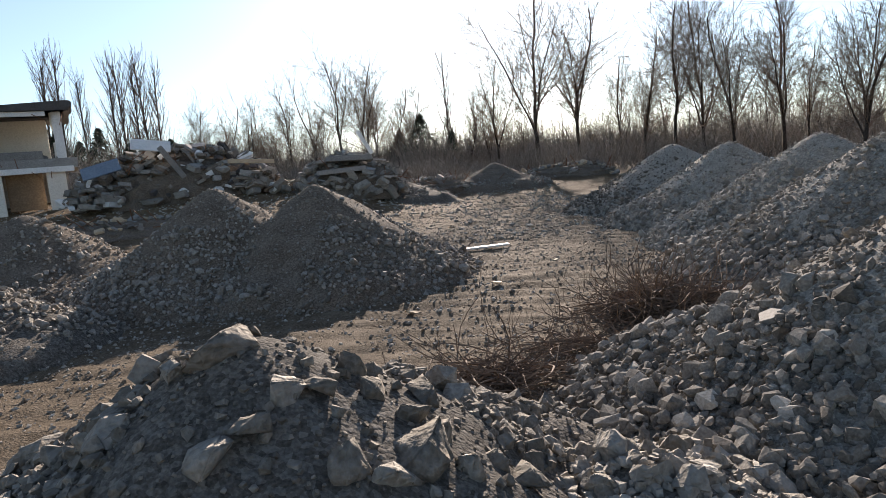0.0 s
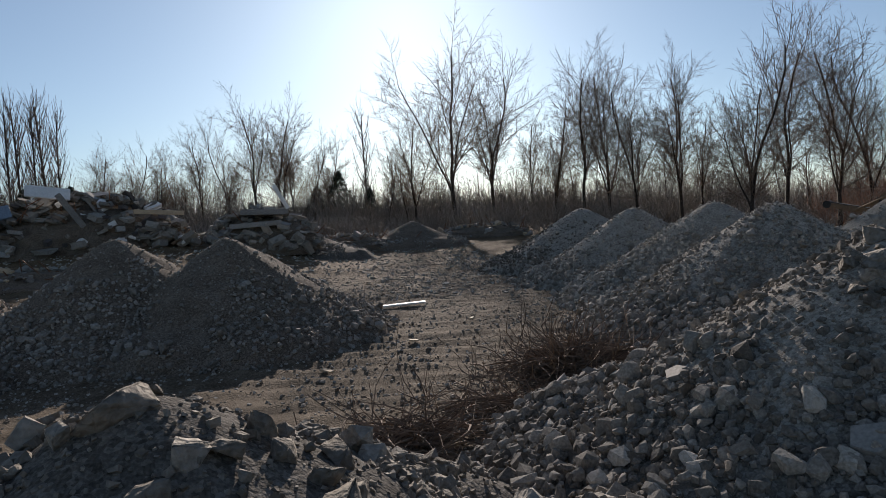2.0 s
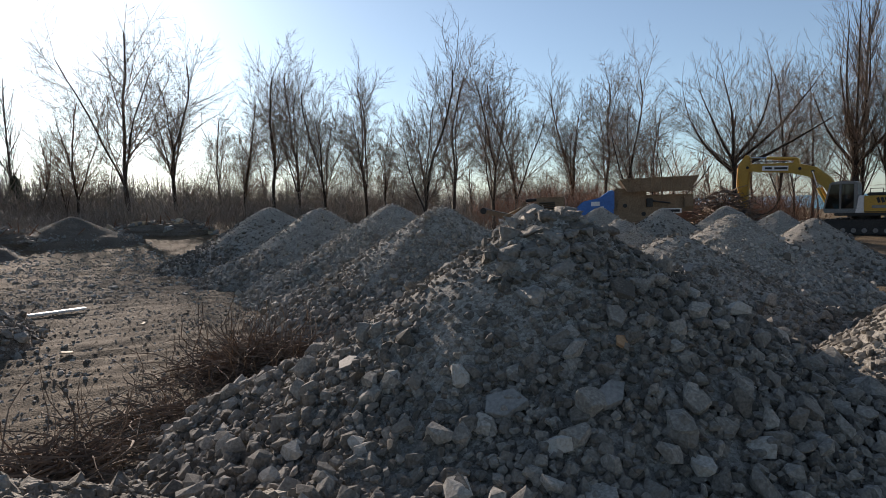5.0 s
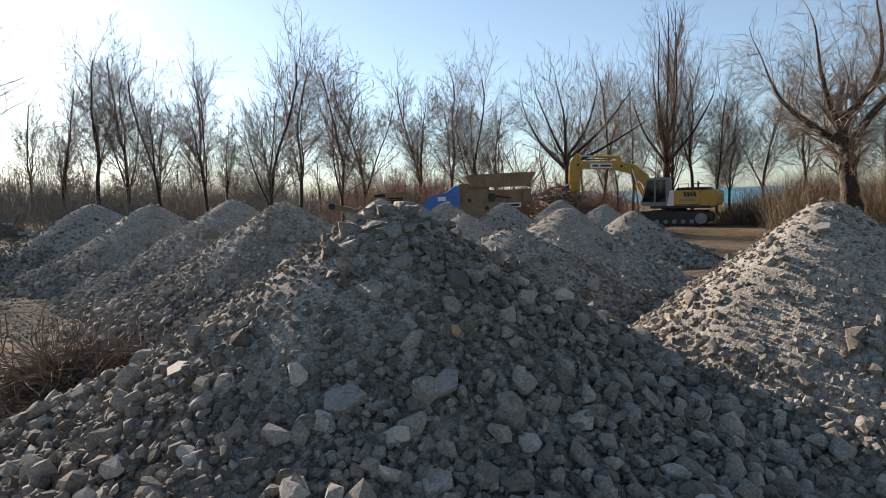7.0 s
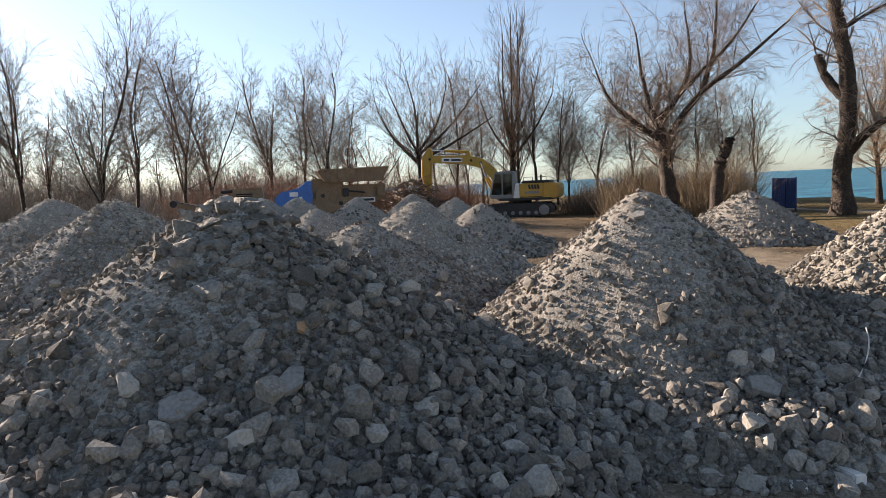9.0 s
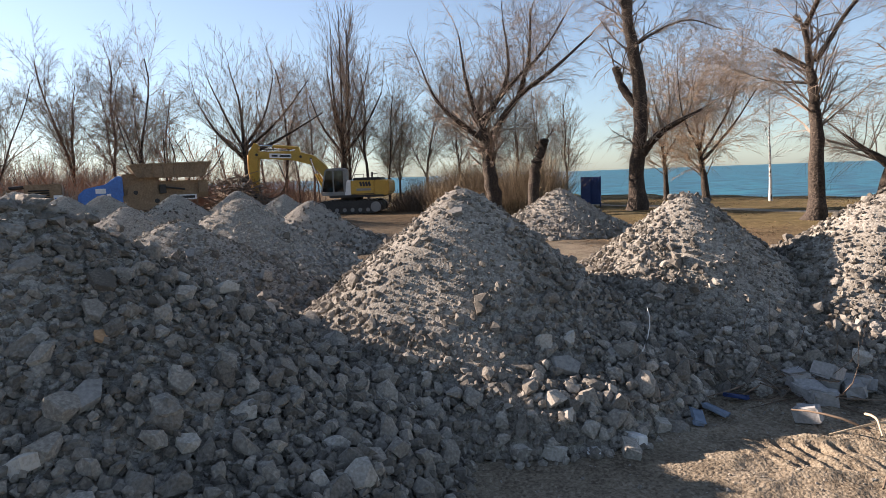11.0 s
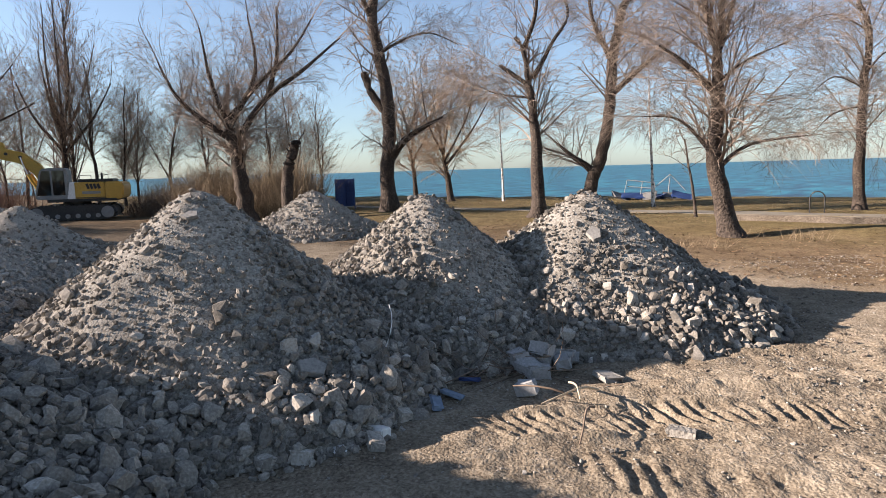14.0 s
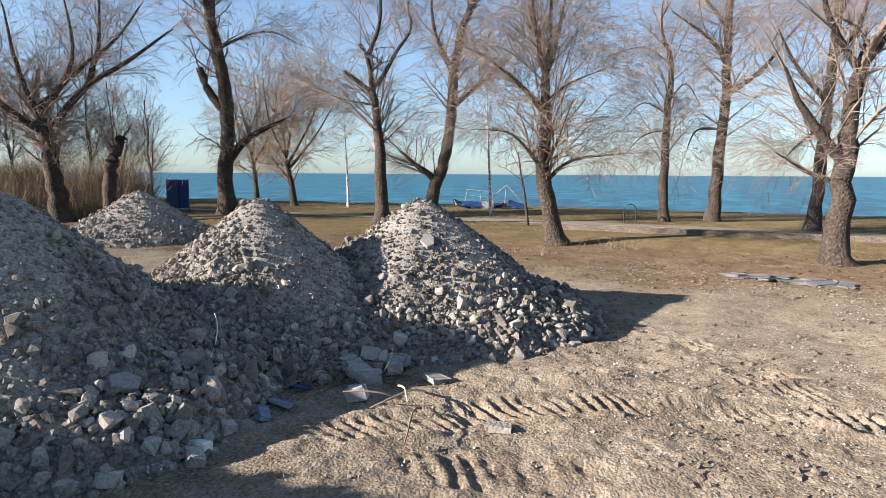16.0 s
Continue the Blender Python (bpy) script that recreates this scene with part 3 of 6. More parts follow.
class Wood:
    """Collects tapered tubes into a trunk mesh and a crown mesh."""

    def __init__(self, seed):
        self.r = random.Random(seed)
        self.v, self.f = ([], []), ([], [])

    def tube(self, pts, radii, sides, which):
        V, F = self.v[which], self.f[which]
        base, n = len(V), len(pts)
        for i in range(n):
            a, b = pts[max(i - 1, 0)], pts[min(i + 1, n - 1)]
            tx, ty, tz = b[0] - a[0], b[1] - a[1], b[2] - a[2]
            L = math.sqrt(tx * tx + ty * ty + tz * tz) or 1e-6
            tx, ty, tz = tx / L, ty / L, tz / L
            if abs(tz) > 0.9:
                ux, uy, uz = 1 - tx * tx, -tx * ty, -tx * tz
            else:
                ux, uy, uz = -tx * tz, -ty * tz, 1 - tz * tz
            L = math.sqrt(ux * ux + uy * uy + uz * uz)
            ux, uy, uz = ux / L, uy / L, uz / L
            wx, wy, wz = ty * uz - tz * uy, tz * ux - tx * uz, tx * uy - ty * ux
            px, py, pz = pts[i]
            for s in range(sides):
                c, d = COS[sides][s]
                R = radii[i]
                V.append((px + R * (ux * c + wx * d), py + R * (uy * c + wy * d), pz + R * (uz * c + wz * d)))
        for i in range(n - 1):
            for s in range(sides):
                a, b = base + i * sides + s, base + i * sides + (s + 1) % sides
                F.append((a, b, b + sides, a + sides))

    def twig(self, p, q, rad):
        """A last shoot: a slim three-sided spike."""
        V, F = self.v[1], self.f[1]
        n = len(V)
        tx, ty, tz = (abs(q[i] - p[i]) for i in range(3))
        for c, d in COS[3]:
            if tz > tx and tz > ty:
                V.append((p[0] + rad * c, p[1] + rad * d, p[2]))
            elif tx > ty:
                V.append((p[0], p[1] + rad * c, p[2] + rad * d))
            else:
                V.append((p[0] + rad * c, p[1], p[2] + rad * d))
        V.append(q)
        F.extend(((n, n + 1, n + 3), (n + 1, n + 2, n + 3), (n + 2, n, n + 3)))

    def spray(self, p, d, length, rad, level, cfg):
        """A branch with its side branches."""
        r = self.r
        last = level >= cfg["levels"]
        n = cfg.get("tip", 1) if last else (4 if level > 1 else 7)
        seg = length / n
        pts, radii = [p], [rad]
        x, y, z = p
        dx, dy, dz = d
        end = cfg["rmin"] * 0.6 if last else max(rad * 0.4, cfg["rmin"])
        wob = cfg["wobble"]
        for i in range(1, n + 1):
            up = cfg["up"][min(level, len(cfg["up"]) - 1)]
            wob = cfg["wobble"] * (0.45 if level == 0 else 1.0)
            dx, dy, dz = dx + r.gauss(0, wob), dy + r.gauss(0, wob), dz + r.gauss(0, wob * 0.7) + up * 0.3
            L = math.sqrt(dx * dx + dy * dy + dz * dz)
            dx, dy, dz = dx / L, dy / L, dz / L
            x, y, z = x + dx * seg, y + dy * seg, z + dz * seg
            if z < 0.4:
                z = 0.4
            pts.append((x, y, z))
            radii.append(rad + (end - rad) * (i / n) ** 0.8)
        if last and n == 1:
            self.twig(pts[0], pts[1], rad * 1.15)
            return
        self.tube(pts, radii, 5 if level <= 1 else 3, 0 if level <= 1 else 1)
        if last:
            return
        kids = cfg["kids"][min(level, len(cfg["kids"]) - 1)]
        for k in range(kids):
            q = cfg["bare"] + (1 - cfg["bare"]) * (k + r.random()) / kids
            if k == kids - 1:
                q = 1.0
            i = min(int(q * n), n - 1)
            t = q * n - i
            a, b = pts[i], pts[i + 1]
            start = tuple(a[j] + (b[j] - a[j]) * t for j in range(3))
            bx, by, bz = b[0] - a[0], b[1] - a[1], b[2] - a[2]
            L = math.sqrt(bx * bx + by * by + bz * bz) or 1e-6
            ang = radians(cfg["angle"] * r.uniform(0.6, 1.3)) * (0.5 if k == kids - 1 else 1)
            nx, ny, nz = r.gauss(0, 1), r.gauss(0, 1), r.gauss(0, 1)
            dot = (nx * bx + ny * by + nz * bz) / L / L
            nx, ny, nz = nx - dot * bx, ny - dot * by, nz - dot * bz
            M = math.sqrt(nx * nx + ny * ny + nz * nz) or 1e-6
            c, s = math.cos(ang), math.sin(ang)
            d2 = (bx / L * c + nx / M * s, by / L * c + ny / M * s, bz / L * c + nz / M * s)
            r2 = max((radii[i] + (radii[i + 1] - radii[i]) * t) * r.uniform(0.36, 0.56), cfg["rmin"])
            self.spray(start, d2, length * cfg["ratio"] * r.uniform(0.7, 1.25) * (1.15 - 0.45 * q), r2, level + 1, cfg)

    def link(self, name, at, label, bark, twig, turn=0.0, group="bare trees"):
        root = empty(name, at, turn)
        tagged(root, label, "tree", group)
        if self.f[0]:
            hang(new("trunk", mesh_of("trunk", self.v[0], self.f[0], bark, True)), root)
        if self.f[1]:
            hang(new("crown", mesh_of("crown", self.v[1], self.f[1], twig)), root)
        return root


COS = {n: [(math.cos(2 * math.pi * s / n), math.sin(2 * math.pi * s / n)) for s in range(n)] for n in (3, 5, 7, 9)}

TREE = dict(levels=4, kids=(17, 8, 6, 5), ratio=0.44, angle=40, up=(0.3, 0.14, 0.12, 0.06), wobble=0.10, bare=0.2, rmin=0.0095)
LIMB = dict(levels=4, kids=(0, 19, 10, 8), ratio=0.46, angle=48, up=(0.3, 0.2, 0.16, 0.12), wobble=0.10, bare=0.03, rmin=0.0085)
BELT = dict(levels=3, kids=(0, 12, 9), ratio=0.42, angle=36, up=(0.3, 0.22, 0.12), wobble=0.09, bare=0.1, rmin=0.015)
POPLAR = dict(levels=3, kids=(46, 8, 6), ratio=0.27, angle=30, up=(0.4, 0.45, 0.35), wobble=0.05, bare=0.08, rmin=0.014)
BUSH = dict(levels=3, kids=(7, 6, 5), ratio=0.6, angle=35, up=(0.15, 0.1, 0.05), wobble=0.14, bare=0.1, rmin=0.008)
WILLOW = dict(tip=1, levels=4, kids=(6, 8, 9, 8), ratio=0.58, angle=42, up=(0.2, 0.12, 0.0, -0.5), wobble=0.13, bare=0.25, rmin=0.007)


def grown(kind, h, seed):
    w = Wood(seed)
    if kind == "poplar":
        w.spray((0, 0, -0.2), (0, 0, 1), h, 0.011 * h, 0, POPLAR)
    elif kind == "bush":
        for k in range(9):
            a = k * 0.7
            w.spray((0.25 * math.cos(a), 0.25 * math.sin(a), -0.1), (0.5 * math.cos(a), 0.5 * math.sin(a), 0.9), h * 0.62, 0.05, 1, BUSH)
    else:
        # a short bole that forks into steep leaders, each with a fan of branches and long fine twigs
        cfg = BELT if kind == "belt" else LIMB
        r = w.r
        leaders, bole = (3, 0.22) if kind == "belt" else (3 + seed % 2, r.uniform(0.15, 0.3))
        lean = r.uniform(-0.04, 0.04)
        rad = 0.0125 * h
        mid = [(lean * h * bole * q * q, 0.02 * h * bole * math.sin(3 * q + seed), h * bole * q - 0.2) for q in (0, 0.3, 0.65, 1.0)]
        w.tube(mid + [(mid[-1][0], mid[-1][1], mid[-1][2] + 0.5)], [rad * 1.35, rad, rad * 0.9, rad * 0.85, rad * 0.4], 5, 0)
        for k in range(leaders):
            a = seed * 1.7 + k * 2 * math.pi / leaders + r.uniform(-0.4, 0.4)
            tilt = 0.04 if k == 0 else r.uniform(0.12, 0.30)
            long_ = h * (1 - bole) * (0.96 if k == 0 else r.uniform(0.5, 0.8))
            w.spray(mid[-1], (tilt * math.cos(a), tilt * math.sin(a), 1), long_, rad * (0.78 if k == 0 else 0.46), 1, cfg)
    return w


NORTH = [
    ("poplar", -46.8, 79.2, 20.7), ("poplar", -45.6, 79.9, 21.1), ("poplar", -43.6, 81.1, 18.5), ("poplar", -42.4, 86.2, 20.1),
    ("poplar", -41.2, 86.8, 21.4), ("poplar", -39.7, 87.5, 20.5), ("poplar", -38.5, 88.0, 21.7), ("poplar", -37.4, 88.5, 19.9), ("poplar", 2.4, 95.0, 19.6),
    ("tree", -30.2, 82.7, 13.0), ("tree", -27.3, 85.8, 13.6), ("tree", -23.5, 82.8, 11.4), ("tree", -16.6, 74.2, 13.3), ("tree", -14.5, 78.7, 14.7),
    ("tree", -10.2, 71.3, 16.2), ("tree", -7.9, 75.6, 16.3), ("tree", -4.9, 84.9, 14.1), ("tree", -3.4, 95.0, 14.5), ("tree", -7.9, 89.7, 15.3),
    ("tree", -24.1, 91.9, 13.5), ("tree", 6.0, 89.8, 13.1), ("tree", 6.6, 65.7, 13.9), ("tree", 9.0, 55.3, 19.1), ("tree", 13.3, 58.5, 16.9),
    ("tree", 19.1, 65.3, 12.7), ("tree", 19.5, 58.8, 13.7), ("tree", 18.4, 48.6, 14.0), ("tree", 21.0, 49.7, 14.8), ("tree", 19.6, 41.6, 11.8),
    ("tree", 24.1, 43.8, 13.1), ("tree", 30.4, 51.7, 10.4), ("tree", 22.4, 33.1, 12.6), ("tree", 26.2, 35.3, 12.3), ("tree", 33.6, 39.8, 13.8),
    ("tree", 37.0, 40.8, 13.8), ("tree", 44.1, 40.8, 13.8), ("tree", 47.6, 39.9, 15.1), ("tree", 45.9, 35.6, 15.3), ("tree", 53.5, 38.8, 12.4),
    ("tree", 55.6, 27.7, 14.0), ("tree", 64.0, 28.7, 13.9), ("bush", 49.0, 34.8, 8.6), ("bush", 42.4, 42.5, 5.5), ("poplar", 58.0, 22.2, 18.3),
    ("tree", 53.0, 18.6, 12.9), ("tree", 57.7, 17.1, 10.5),
]
TREE_LABEL = {"belt": "slender bare tree in the belt of woodland behind the site", "poplar": "tall narrow bare poplar with upright twigs", "tree": "bare winter tree with ascending branches and fine twigs", "bush": "dense leafless shrub with reddish twigs"}
TEMPLATES = {"tree": [grown("tree", 14.0, s) for s in range(6)], "poplar": [grown("poplar", 20.0, 40 + s) for s in range(3)], "bush": [grown("bush", 6.0, 60 + s) for s in range(2)], "belt": [grown("belt", 10.0, 80 + s) for s in range(4)]}


def tallest(w):
    """Height under which all but the last few twigs end."""
    return float(np.quantile(np.array(w.v[1])[:, 2], 0.985))


MASTERS = {}
_belt = random.Random(17)
for k in range(78):
    az, d = radians(-44 + 112 * (k + _belt.random()) / 78), _belt.uniform(72, 100)
    if math.degrees(az) > 52:
        d *= 0.82
    NORTH.append(("belt", math.sin(az) * d, math.cos(az) * d, _belt.uniform(6.0, 10.5)))
for i, (kind, x, y, top) in enumerate(NORTH):
    gz = float(ground_z(x, y))
    k = i % len(TEMPLATES[kind])
    s = (top - gz) / tallest(TEMPLATES[kind][k])
    if (kind, k) not in MASTERS:
        MASTERS[kind, k] = TEMPLATES[kind][k].link({"belt": "bare_tree", "tree": "bare_tree", "poplar": "poplar_tree", "bush": "shrub"}[kind], (x, y, gz), TREE_LABEL[kind], M_BARK, M_TWIG_RED if kind == "bush" else M_TWIG)
        ob = MASTERS[kind, k]
    else:
        ob = copy_thing(MASTERS[kind, k], pose(x, y, gz))
    ob.matrix_basis = pose(x, y, gz, 0, 0, 67.0 * i) @ Matrix.Diagonal((s, s, s, 1))

# trunks and main limbs of the trees by the shore: kind, foot, trunk radius, and each limb as (sideways, height) points
SHORE_TREES = [
    ("willow", 34.7, 4.8, 0.52, [
        [(-0.01, 0.2), (-0.11, 1.67), (-0.38, 3.58), (-0.52, 4.96)],
        [(-0.52, 4.96), (-0.91, 5.8), (-1.28, 7.13), (-1.61, 9.56)],
        [(-0.38, 3.58), (0.13, 4.66), (1.46, 6.33), (3.16, 7.53), (5.11, 9.11)],
        [(-0.5, 5.3), (1.03, 7.0), (2.72, 8.58), (3.96, 10.42)],
        [(-0.4, 4.2), (-1.6, 5.0), (-2.9, 6.3), (-3.6, 7.9)],
        [(0.4, 4.9), (0.9, 7.6), (0.7, 10.4)],
        [(1.46, 6.33), (2.0, 8.3), (2.1, 10.6)],
    ]),
    ("willow", 35.0, -2.7, 0.44, [
        [(0.0, 0.32), (0.1, 3.4), (0.25, 5.33), (-0.03, 7.61), (-0.41, 9.87), (-0.36, 11.51), (-0.05, 14.24)],
        [(0.14, 5.33), (-0.64, 6.46), (-1.05, 7.67)],
        [(-0.0, 8.57), (1.4, 9.54), (2.73, 9.92), (4.29, 9.44)],
        [(-0.4, 10.14), (-1.18, 11.97), (-1.65, 13.25)],
        [(0.17, 2.96), (1.27, 4.15), (3.02, 5.07)],
    ]),
    ("willow", 26.9, -8.7, 0.34, [
        [(0.0, 0.18), (0.01, 2.78), (-0.15, 4.41), (-0.31, 5.87)],
        [(-0.48, 5.8), (-1.53, 6.72)],
        [(-0.38, 6.04), (-0.54, 7.31), (-0.87, 7.84)],
        [(-0.14, 6.11), (0.69, 7.65), (1.35, 8.79), (1.25, 9.95), (1.58, 12.02)],
        [(-0.47, 7.45), (0.05, 8.89), (-0.13, 11.05)],
        [(-0.73, 5.29), (-1.78, 5.61), (-2.75, 6.11)],
    ]),
    ("willow", 30.8, -12.6, 0.35, [
        [(0.0, 0.3), (0.17, 1.71), (0.58, 2.68), (0.94, 4.81), (1.12, 7.31), (1.51, 9.57), (2.15, 11.06), (2.66, 12.7)],
        [(-0.12, 2.0), (-0.86, 2.87), (-1.62, 3.53)],
        [(1.12, 7.31), (0.14, 9.39), (-0.02, 11.58)],
        [(1.02, 5.76), (2.46, 6.9), (3.88, 8.04)],
    ]),
    ("willow", 18.4, -12.4, 0.33, [
        [(0.0, -0.11), (-0.3, 1.04), (-0.56, 2.46), (-0.51, 3.74), (-0.54, 5.61)],
        [(-0.54, 5.61), (-0.87, 6.98), (-1.1, 8.79)],
        [(-0.54, 5.61), (-0.22, 6.78), (0.08, 9.08)],
        [(-0.54, 5.52), (-0.42, 7.33), (-0.48, 9.64)],
        [(-0.56, 2.53), (-1.57, 3.67), (-2.67, 3.81)],
        [(-0.19, 2.08), (0.42, 2.84), (2.13, 3.06)],
        [(-0.58, 4.78), (0.28, 5.32), (1.35, 5.66)],
        [(-0.51, 4.41), (-1.4, 5.35), (-2.17, 5.92)],
    ]),
    ("tree", 24.0, -21.9, 0.24, [
        [(0.0, 0.27), (-0.11, 2.72), (-0.05, 5.19), (-0.0, 7.46), (-0.4, 8.63)],
        [(-0.0, 7.46), (-1.27, 8.43), (-2.81, 8.26)],
        [(-0.05, 5.19), (-1.16, 5.82), (-2.17, 5.06)],
        [(-0.07, 5.79), (0.68, 6.53), (1.34, 5.49)],
        [(-0.09, 4.48), (-1.09, 4.24), (-1.84, 3.44)],
    ]),
    ("tree", 23.2, -24.2, 0.30, [
        [(0.0, 0.28), (0.04, 2.92), (0.24, 5.58), (0.21, 7.49), (0.18, 9.4), (0.25, 12.39)],
        [(0.21, 7.49), (-0.51, 8.59), (-2.27, 9.95)],
        [(0.45, 6.09), (1.66, 7.23), (2.65, 8.68), (3.34, 9.62)],
        [(0.15, 4.51), (-0.97, 4.53), (-1.43, 3.46)],
        [(0.19, 9.15), (-1.05, 11.04), (-2.1, 12.42)],
    ]),
    ("tree", 18.3, -24.5, 0.27, [
        [(0.0, 0.45), (0.14, 2.25), (0.22, 4.37), (0.3, 6.9), (0.41, 9.21), (0.45, 11.31)],
        [(0.25, 5.32), (-0.93, 6.73), (-1.62, 8.14)],
        [(0.22, 4.37), (-0.54, 3.78), (-1.3, 2.87)],
        [(0.3, 6.9), (1.1, 8.07), (1.36, 9.51)],
    ]),
    ("willow", 11.7, -16.9, 0.36, [
        [(0.0, 0.09), (-0.01, 2.19), (0.1, 3.68), (0.18, 5.05)],
        [(0.18, 5.05), (-0.35, 5.95), (-0.67, 6.77), (-0.83, 8.13)],
        [(0.2, 5.23), (0.32, 5.85)],
        [(0.24, 5.16), (0.67, 5.82), (1.29, 6.84)],
        [(-0.09, 2.19), (-0.64, 2.38), (-1.6, 3.01)],
        [(0.04, 2.69), (-0.96, 4.06), (-1.43, 5.14)],
    ]),
    ("round", 45.8, -5.4, 0.21, [
        [(-0.0, 0.4), (-0.07, 2.2), (-0.28, 3.75)],
        [(-0.28, 3.75), (-1.15, 5.64), (-1.45, 7.89)],
        [(-0.12, 2.98), (1.07, 5.32), (1.53, 8.4)],
        [(-0.11, 3.36), (0.16, 6.44), (0.04, 8.71)],
    ]),
    ("round", 43.5, -7.6, 0.28, [
        [(-0.0, 0.21), (-0.19, 1.84), (-0.45, 3.35)],
        [(-0.45, 3.35), (-1.42, 5.56), (-1.71, 8.11)],
        [(-0.32, 2.6), (1.51, 4.88), (2.66, 6.78)],
        [(-0.45, 3.35), (0.05, 6.33), (0.47, 8.74)],
        [(-0.39, 2.97), (1.15, 5.62), (1.74, 7.87)],
    ]),
    ("birch", 40.9, -10.7, 0.09, [
        [(0.0, -0.12), (-0.08, 2.61), (-0.19, 5.15), (-0.2, 7.3)],
    ]),
    ("birch", 30.5, -15.9, 0.09, [
        [(0.0, 0.2), (-0.1, 2.61), (-0.22, 4.69), (-0.28, 7.02), (-0.36, 8.75)],
    ]),
    ("sapling", 23.9, -14.4, 0.07, [
        [(0.0, 0.05), (-0.15, 1.36), (-0.34, 2.33), (-0.48, 3.29)],
        [(-0.28, 2.09), (-0.95, 2.57), (-1.31, 2.69)],
        [(-0.29, 2.14), (0.38, 2.58), (0.66, 2.82)],
        [(-0.39, 2.57), (-0.72, 3.17), (-0.84, 3.53)],
    ]),
    ("stump", 32.9, 2.5, 0.32, [
        [(-0.0, 0.45), (0.08, 2.21), (0.31, 3.12), (0.61, 3.9)],
    ]),
    ("pollard", 43.6, 24.7, 0.40, [
        [(-0.01, 1.43), (-0.04, 3.64), (-0.19, 5.18)],
        [(-0.12, 4.74), (-1.21, 6.97), (-2.19, 9.38)],
        [(-0.11, 4.96), (-0.28, 8.02), (-0.82, 10.62)],
        [(0.02, 4.96), (1.45, 7.3), (2.23, 10.08)],
        [(0.05, 4.74), (2.54, 7.04), (4.86, 9.98)],
        [(-0.02, 4.08), (-1.92, 5.91), (-3.13, 8.13)],
        [(0.12, 4.29), (2.48, 5.51), (5.65, 7.35)],
    ]),
    ("pollard", 52.2, 20.6, 0.34, [
        [(-0.01, 0.99), (0.12, 3.45), (0.16, 6.38)],
        [(0.16, 6.38), (0.25, 10.71), (0.33, 16.38)],
        [(0.13, 5.6), (-0.45, 9.8), (-0.35, 14.6)],
        [(0.15, 5.8), (0.9, 9.9), (0.85, 14.2)],
        [(0.11, 4.92), (-0.51, 8.35), (-0.89, 11.73)],
        [(0.18, 5.4), (1.69, 8.71), (2.75, 12.46)],
        [(0.15, 4.43), (-1.54, 6.95), (-2.43, 9.42)],
        [(0.15, 4.43), (2.12, 6.76), (3.64, 9.56)],
    ]),
]
SHORE_KIND = {
    "willow": ("willow_tree", "old bare willow with furrowed bark, cut limbs and hanging twigs", WILLOW, 2.3),
    "tree": ("bare_tree", "slender bare lakeside tree with fine drooping twigs", dict(WILLOW, up=(0.2, 0.1, 0.0, -0.25)), 2.2),
    "round": ("willow_tree", "round-crowned leafless willow with orange-brown twigs on the lawn", dict(WILLOW, kids=(7, 9, 10, 8), up=(0.15, 0.08, 0.0, -0.3)), 2.6),
    "birch": ("birch_tree", "thin white-barked young birch on the lawn", dict(BUSH, levels=2, up=(0.1, 0.1)), 1.3),
    "sapling": ("sapling", "dark bare sapling beside the path", dict(BUSH, levels=3), 0.8),
    "stump": ("tree_stump", "tall broken willow stump with splintered top", dict(BUSH, levels=2), 0.8),
    "pollard": ("pollard_tree", "dark pollarded tree with dense spreading bare branches", dict(TREE, up=(0.2, 0.2, 0.15, 0.1)), 3.0),
}


